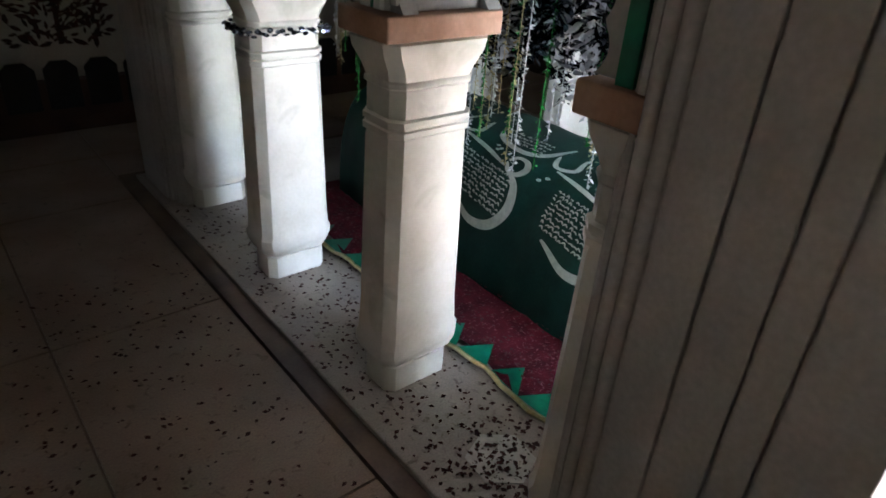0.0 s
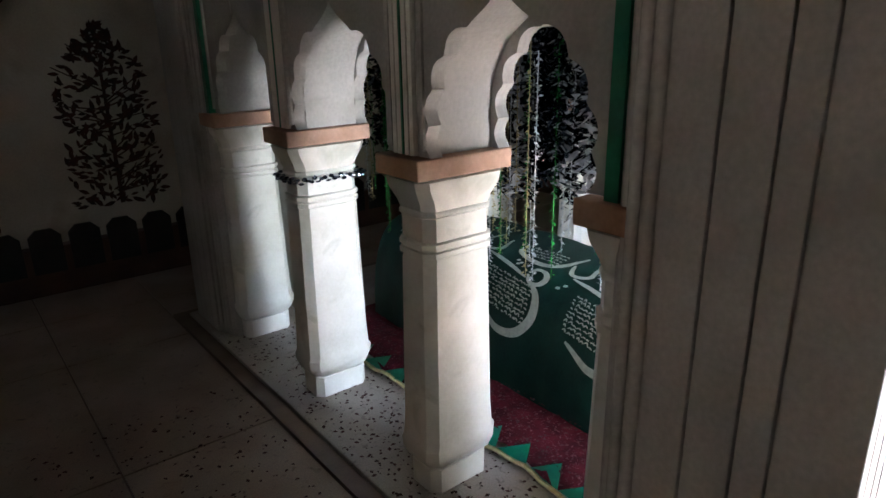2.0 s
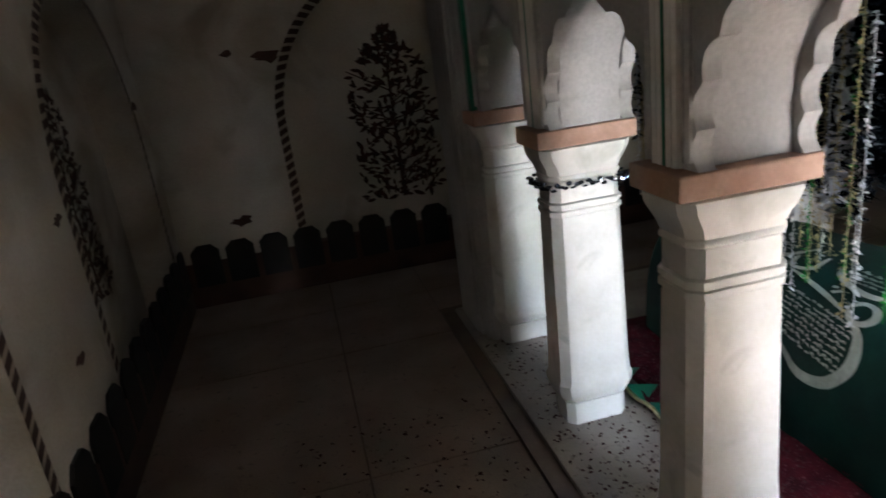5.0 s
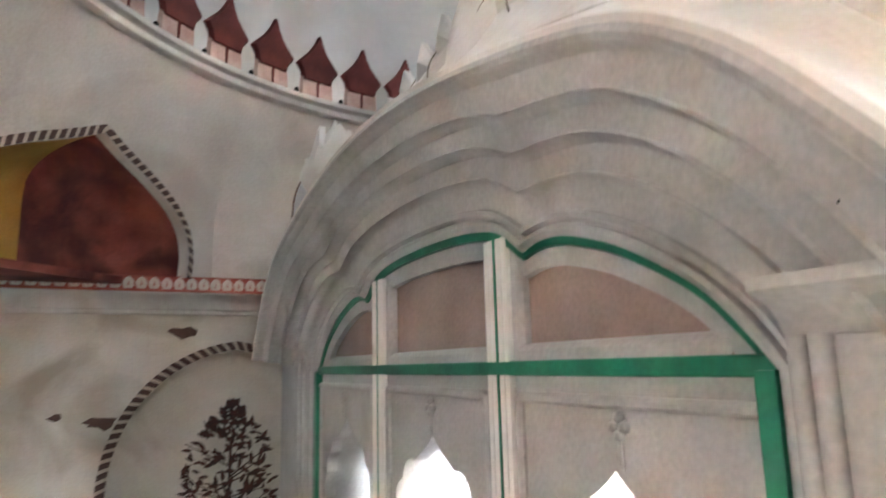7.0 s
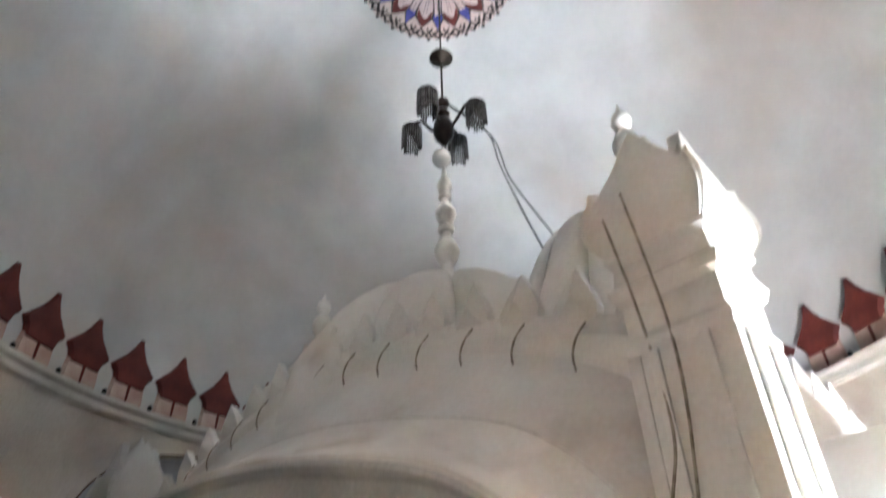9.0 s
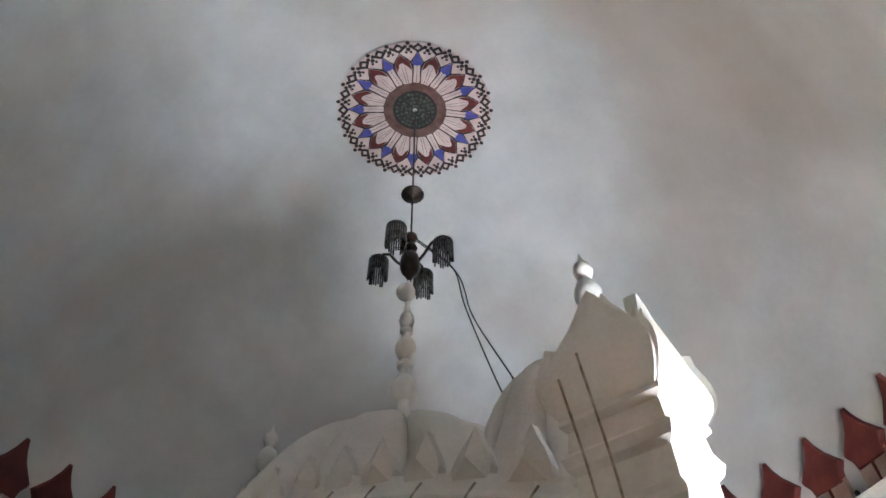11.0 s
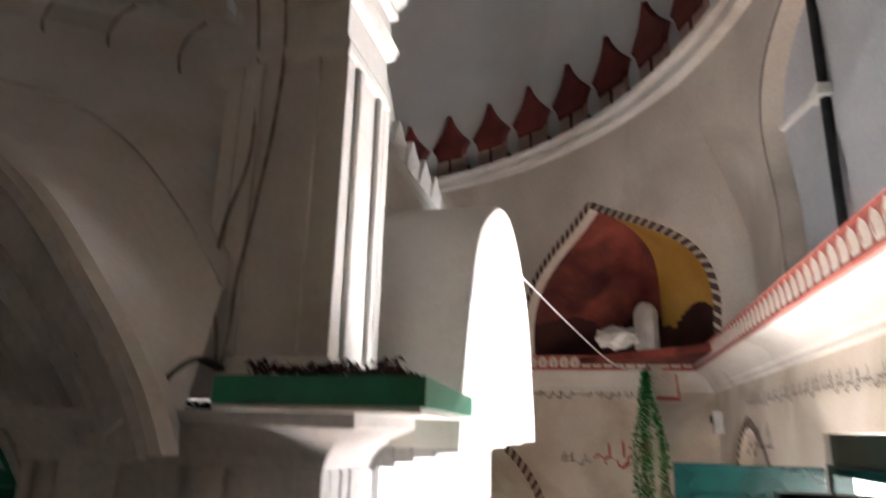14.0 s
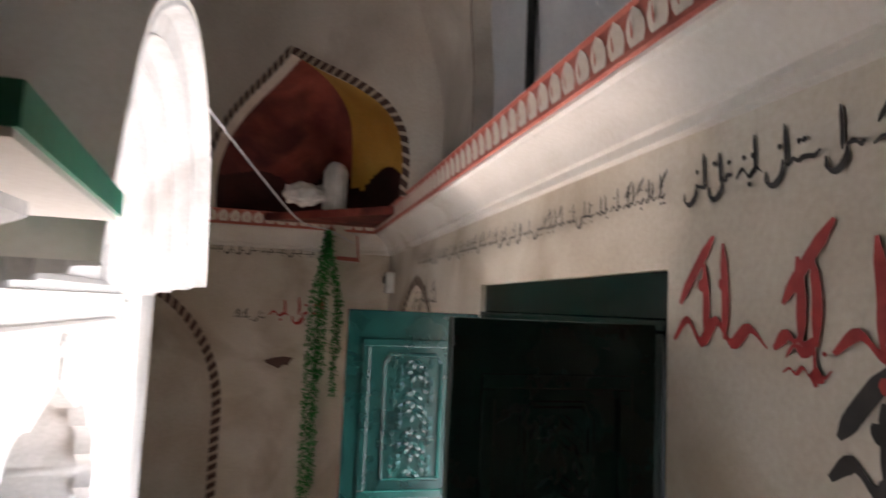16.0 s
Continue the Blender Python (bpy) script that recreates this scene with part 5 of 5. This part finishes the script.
# ---- wall painting, writing bars and small fittings ----
def mural(side, uc, z0, z1, w, seed):
    """A painted shrub: trunk, branches and many small leaves, flat on the wall."""
    rnd = random.Random(seed)
    bm = bmesh.new()
    y = DEPTH[side] - 0.003
    def stroke(a, b, r):
        d = Vector((b[0] - a[0], b[1] - a[1], 0)).normalized()
        n = Vector((-d.y, d.x, 0)) * r
        bm.faces.new([bm.verts.new((p[0] + s * n.x, y, p[1] + s * n.y)) for p, s in ((a, 1), (b, 0.6), (b, -0.6), (a, -1))])
    stroke((uc, z0), (uc, z0 + 0.8 * (z1 - z0)), 0.016)
    for k in range(26):
        z = z0 + (z1 - z0) * rnd.uniform(0.05, 0.85)
        s = rnd.choice((-1, 1))
        e = (uc + s * w * rnd.uniform(0.4, 0.95), z + rnd.uniform(0.03, 0.22))
        stroke((uc, z), e, 0.006)
    for k in range(430):
        t = rnd.random()
        lim = w * (1.0 if t < 0.72 else 1.0 - (t - 0.72) / 0.28 * 0.9)
        u, z = uc + rnd.uniform(-lim, lim), z0 + (z1 - z0) * t
        a, s = rnd.uniform(-1.2, 1.2) + (0.5 if u > uc else 2.6), rnd.uniform(0.024, 0.048)
        ca, sa = math.cos(a) * s, math.sin(a) * s
        vs = [bm.verts.new((u + p * ca - q * sa, y - 0.0006 * (k % 3), z + p * sa + q * ca)) for p, q in ((-1, 0), (-0.3, 0.36), (0.4, 0.28), (1, 0), (0.4, -0.28), (-0.3, -0.36))]
        bm.faces.new(vs)
    part("painted_shrub", bm, LEAFINK, walls[side], "dark leafy shrub painted in a niche")


for side in ("north", "east", "west"):
    for i, c in enumerate(NICHES[side]):
        mural(side, c, 0.55, 1.80, 0.32 if side != "west" else 0.28, 40 + i + len(side))


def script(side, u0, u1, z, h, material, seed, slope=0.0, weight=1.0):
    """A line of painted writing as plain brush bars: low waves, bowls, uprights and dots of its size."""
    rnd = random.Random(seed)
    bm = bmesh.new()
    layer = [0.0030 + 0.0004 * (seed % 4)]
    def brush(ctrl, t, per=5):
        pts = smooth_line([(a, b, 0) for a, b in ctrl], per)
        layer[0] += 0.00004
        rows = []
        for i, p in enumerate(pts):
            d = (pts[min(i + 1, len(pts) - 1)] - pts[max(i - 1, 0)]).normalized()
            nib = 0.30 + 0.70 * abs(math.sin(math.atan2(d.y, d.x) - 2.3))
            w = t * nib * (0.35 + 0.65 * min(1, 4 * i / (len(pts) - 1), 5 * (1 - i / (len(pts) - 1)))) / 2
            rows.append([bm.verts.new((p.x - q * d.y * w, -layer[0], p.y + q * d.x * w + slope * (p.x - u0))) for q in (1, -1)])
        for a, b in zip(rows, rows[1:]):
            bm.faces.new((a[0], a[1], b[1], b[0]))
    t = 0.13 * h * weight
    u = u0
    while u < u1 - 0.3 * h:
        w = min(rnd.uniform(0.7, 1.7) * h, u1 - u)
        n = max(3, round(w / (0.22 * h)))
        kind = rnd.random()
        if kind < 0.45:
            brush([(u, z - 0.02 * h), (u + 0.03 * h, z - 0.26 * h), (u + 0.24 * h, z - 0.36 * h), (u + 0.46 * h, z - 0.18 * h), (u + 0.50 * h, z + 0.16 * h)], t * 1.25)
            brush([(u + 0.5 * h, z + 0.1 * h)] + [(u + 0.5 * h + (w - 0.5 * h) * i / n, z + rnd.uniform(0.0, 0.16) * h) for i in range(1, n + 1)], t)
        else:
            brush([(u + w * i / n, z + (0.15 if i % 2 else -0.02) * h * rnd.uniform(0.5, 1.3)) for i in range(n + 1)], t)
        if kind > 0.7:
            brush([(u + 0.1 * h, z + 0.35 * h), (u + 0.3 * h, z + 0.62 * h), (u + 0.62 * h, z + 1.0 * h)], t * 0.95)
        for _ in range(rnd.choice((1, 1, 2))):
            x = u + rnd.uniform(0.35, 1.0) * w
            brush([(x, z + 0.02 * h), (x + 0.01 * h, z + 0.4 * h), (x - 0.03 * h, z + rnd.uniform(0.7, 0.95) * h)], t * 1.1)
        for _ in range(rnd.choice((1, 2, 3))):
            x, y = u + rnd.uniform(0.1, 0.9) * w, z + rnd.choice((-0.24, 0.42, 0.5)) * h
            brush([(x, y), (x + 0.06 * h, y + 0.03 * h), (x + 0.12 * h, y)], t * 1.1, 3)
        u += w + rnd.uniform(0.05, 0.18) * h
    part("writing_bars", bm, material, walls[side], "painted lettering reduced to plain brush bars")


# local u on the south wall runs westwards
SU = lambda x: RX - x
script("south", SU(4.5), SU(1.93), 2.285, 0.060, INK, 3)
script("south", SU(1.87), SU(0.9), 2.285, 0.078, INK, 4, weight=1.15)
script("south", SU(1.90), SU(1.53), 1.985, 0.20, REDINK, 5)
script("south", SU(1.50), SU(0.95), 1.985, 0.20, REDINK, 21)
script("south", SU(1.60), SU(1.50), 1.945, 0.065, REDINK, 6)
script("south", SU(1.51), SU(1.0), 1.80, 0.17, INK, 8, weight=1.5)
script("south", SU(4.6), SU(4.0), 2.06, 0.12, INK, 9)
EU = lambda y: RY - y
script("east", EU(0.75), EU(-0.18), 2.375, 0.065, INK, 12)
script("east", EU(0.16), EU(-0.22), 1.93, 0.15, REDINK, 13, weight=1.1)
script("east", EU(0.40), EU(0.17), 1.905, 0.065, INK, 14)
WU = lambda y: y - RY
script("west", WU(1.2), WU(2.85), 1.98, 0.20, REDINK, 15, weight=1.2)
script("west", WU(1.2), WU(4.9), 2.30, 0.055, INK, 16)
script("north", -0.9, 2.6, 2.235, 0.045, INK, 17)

# green tinsel bunch hanging in the corner, from a nail
bunch = thing("green_tinsel_bunch", pose(0, 0, 0), "bunch of green tinsel hanging from a nail in the corner", "garland")
GX, GY, GZ = 5.10, -0.20, 2.52
rnd = random.Random(77)
for k in range(6):
    bm = bmesh.new()
    lo = (0.55, 0.62, 1.42, 1.72, 0.85, 1.55)[k]
    dy = (0.05, 0.09, -0.08, -0.10, 0.03, 0.0)[k]
    z = GZ
    while z > lo:
        t = min(1, (GZ - z) / 0.5)
        for _ in range(5):
            a, s = rnd.uniform(0, 6.3), rnd.uniform(0.018, 0.036)
            c = Vector((GX + rnd.uniform(-0.008, 0.008), GY + dy * t + rnd.uniform(-0.008, 0.008), z))
            d = Vector((math.cos(a), math.sin(a), rnd.uniform(-0.9, 0.4))) * s
            w = Vector((-math.sin(a), math.cos(a), rnd.uniform(-0.8, 0.8))) * s * 0.3
            bm.faces.new([bm.verts.new(p) for p in (c - w * 0.5, c + d * 0.5 - w, c + d, c + d * 0.5 + w)])
        z -= 0.012
    part("strand", bm, GREENFOIL, bunch)
cable("bunch_string", [(3.15, 0.60, 2.95), (4.1, 0.25, 2.68), (4.8, 0.0, 2.53), (GX, GY, GZ), (5.33, -0.40, 2.46)], 0.006, TAPE, "pale string tied between the canopy and the corner")

# things left in the southeast squinch
bm = bmesh.new()
bmesh.ops.create_icosphere(bm, subdivisions=3, radius=0.13, matrix=Matrix.Translation((4.90, -0.02, CORNICE + 0.075)) @ Matrix.Diagonal((1.2, 1.0, 0.55, 1)))
for v in bm.verts:
    v.co += Vector(noise.noise_vector(v.co * 22)) * 0.035
tagged(part("plastic_bag", bm, PLASTIC), "crumpled clear plastic bag lying in the squinch", "bag")
bm = bmesh.new()
rect_lathe(bm, [(0.075, 0.05, 0.0), (0.085, 0.055, 0.02), (0.085, 0.055, 0.26), (0.06, 0.04, 0.31), (0.03, 0.03, 0.33)], 0.03)
tagged(part("plastic_jar", bm, PLASTIC, smooth=True, m=pose(5.06, -0.22, CORNICE + 0.004, 0, 0, 45)), "cloudy plastic container standing in the squinch", "container")
bm = bmesh.new()
loft(bm, [[(x, y + 0.006 * math.sin(z * 25), z) for x, y in ((-0.10, 0.0), (0.10, 0.0), (0.10, 0.004), (-0.10, 0.004))] for z in (0.0, 0.08, 0.16, 0.24, 0.30)], True, True)
sheet = tagged(part("paper_sheet", bm, PAPER, m=pose(5.36, -0.36, 2.33, -8, 0, -62)), "yellowed paper sheet with a red border hanging under the squinch", "paper")
bm = bmesh.new()
for q in ((-0.096, 0.096, 0.004, 0.034), (0.080, 0.096, 0.034, 0.29)):
    box(bm, q[0], q[1], -0.010, -0.0075, q[2], q[3])
part("red_border", bm, BANDRED, sheet)
# junction box and conduit in the corner, pipe with a bracket lamp on the south wall
bm = bmesh.new()
box(bm, 5.30, 5.40, SOUTH + 0.001, SOUTH + 0.06, 2.12, 2.27, 0.006)
jb = tagged(part("junction_box", bm, PLASTIC), "small cream junction box on the wall", "junction box")
bm = bmesh.new()
box(bm, 5.33, 5.38, SOUTH + 0.061, SOUTH + 0.075, 2.19, 2.24, 0.004)
part("switch", bm, BLACK, jb, "black switch")
pipe_ob = thing("conduit_pipe", pose(0, 0, 0), "black conduit pipe with a white bracket on the recess", "pipe")
bm = bmesh.new()
tube(bm, [(2.92, SOUTH - 0.055, CORNICE), (2.92, SOUTH - 0.055, 3.85)], 0.018, 8)
part("pipe", bm, BLACK, pipe_ob, smooth=True)
bm = bmesh.new()
box(bm, 2.88, 2.98, SOUTH - 0.075, SOUTH - 0.02, 3.33, 3.38, 0.006)
tube(bm, [(2.96, SOUTH - 0.03, 3.35), (3.08, SOUTH + 0.06, 3.29)], 0.016, 8)
part("bracket", bm, WHITE, pipe_ob, "white lamp bracket")

# ---- painted rosette at the crown of the dome ----
ros = thing("dome_rosette", pose(RX - 0.06, RY + 0.06, -0.035), "round lotus rosette painted at the crown of the dome", "rosette")
def cap_z(r):
    lo, hi = 0.5, 0.999
    for _ in range(30):
        m_ = (lo + hi) / 2
        if (RING_R) * math.cos(m_ * math.pi / 2) ** 0.92 > r:
            lo = m_
        else:
            hi = m_
    return RING + 0.01 + (DOME_TOP - RING) * math.sin(lo * math.pi / 2)
def ros_part(name, polys, material, drop, label=""):
    bm = bmesh.new()
    for pl in polys:
        bm.faces.new([bm.verts.new((r * math.cos(a), r * math.sin(a), cap_z(r) - drop)) for r, a in pl])
    part(name, bm, material, ros, label)
def annulus(r0, r1, n=48, k=3):
    out = []
    for i in range(n):
        for j in range(k):
            a0, a1 = 2 * math.pi * i / n, 2 * math.pi * (i + 1) / n
            s0, s1 = r0 + (r1 - r0) * j / k, r0 + (r1 - r0) * (j + 1) / k
            out.append([(s0, a0), (s1, a0), (s1, a1), (s0, a1)])
    return out
ros_part("ground_ring", annulus(0.26, 0.69, 48, 7), PINK, 0.006)
ros_part("brown_ring", annulus(0.17, 0.29), ROSBROWN, 0.010)
ros_part("centre", annulus(0.02, 0.20), INK, 0.012, "dark seeded centre")
rnd = random.Random(3)
seeds = []
for r_, n_ in ((0.045, 7), (0.085, 13), (0.125, 19), (0.165, 25)):
    for k in range(n_):
        c, q, e = 2 * math.pi * (k + rnd.uniform(-0.2, 0.2)) / n_, r_ + rnd.uniform(-0.006, 0.006), rnd.uniform(0.013, 0.018)
        seeds.append([(q + e * math.cos(2 * math.pi * i / 6), c + e / q * math.sin(2 * math.pi * i / 6)) for i in range(6)])
ros_part("seeds", seeds, ROSDARK, 0.015, "grey-green seeds packed in the centre")
N_P = 24
W_P = 2 * math.pi / N_P
for k in list(range(1, N_P, 2)) + list(range(0, N_P, 2)):
    a = W_P * k
    red_ = k % 2 == 0
    k_w, r1, lift = (1.12, 0.580, 0.016) if red_ else (0.80, 0.600, 0.009)
    body = [(0.285, -0.44), (0.36, -0.56), (0.43, -0.60), (0.49, -0.48), (0.535, -0.24), (r1, 0), (0.535, 0.24), (0.49, 0.48), (0.43, 0.60), (0.36, 0.56), (0.285, 0.44)]
    ros_part("petal_outline", [[(r + 0.010 * (r > 0.3), a + t * W_P * k_w * 1.15) for r, t in body]], INK, lift)
    ros_part("petal_body", [[(r, a + t * W_P * k_w * 0.95) for r, t in body]], PINK, lift + 0.002)
    ros_part("petal_tip", [[(r, a + t * W_P * k_w * 0.93) for r, t in ((0.415, -0.57), (0.43, -0.58), (0.49, -0.48), (0.535, -0.24), (r1 - 0.004, 0), (0.535, 0.24), (0.49, 0.48), (0.43, 0.58), (0.415, 0.57), (0.465, 0.24), (0.455, 0), (0.465, -0.24))]], RED if red_ else BLUE, lift + 0.004, "red petal tip" if red_ else "blue petal tip")
    ros_part("petal_vein", [[(0.29, a + d * W_P - 0.006), (0.46, a + d * W_P - 0.003), (0.46, a + d * W_P + 0.003), (0.29, a + d * W_P + 0.006)] for d in ((-0.12, 0.12) if red_ else (0.0,))], INK, lift + 0.005)
    # an open lozenge at each petal's point and a small four-leaf flower between
    loz = [(0.590, 0), (0.638, 0.36), (0.690, 0), (0.638, -0.36)]
    inner_ = [(0.618, 0), (0.638, 0.14), (0.660, 0), (0.638, -0.14)]
    ros_part("edge_lozenge", [[(p[0], a + p[1] * W_P) for p in (loz[i], loz[(i + 1) % 4], inner_[(i + 1) % 4], inner_[i])] for i in range(4)], INK, 0.018)
    c = a + W_P / 2
    dots = [(0.622, 0.0, 0.021), (0.652, 0.14, 0.018), (0.652, -0.14, 0.018), (0.685, 0.0, 0.020), (0.595, 0.13, 0.014), (0.595, -0.13, 0.014)]
    ros_part("edge_flower", [[(q + e * math.cos(2 * math.pi * i / 6), c + d * W_P + e / q * math.sin(2 * math.pi * i / 6)) for i in range(6)] for q, d, e in dots], INK, 0.018)

# ---- wear: chips on the walls beside the niches ----
rnd = random.Random(91)
for side, spots in (("north", ((-2.35, 1.75), (-2.1, 1.70), (-1.62, 2.28), (-2.5, 0.6), (1.9, 1.5))), ("west", ((0.9, 1.2), (0.7, 0.7), (2.7, 1.5))), ("east", ((2.2, 1.6), (0.2, 1.2)))):
    for u, z in spots:
        bm = bmesh.new()
        n_ = 11
        c = rnd.uniform(0.02, 0.05)
        ring_ = [(u + c * rnd.uniform(0.5, 1.5) * math.cos(2 * math.pi * i / n_) * 1.8, z + c * rnd.uniform(0.4, 1.2) * math.sin(2 * math.pi * i / n_)) for i in range(n_)]
        bm.faces.new([bm.verts.new((x, -0.003, y)) for x, y in ring_])
        part("chipped_patch", bm, DADO, walls[side], "dark patch where the plaster has chipped")
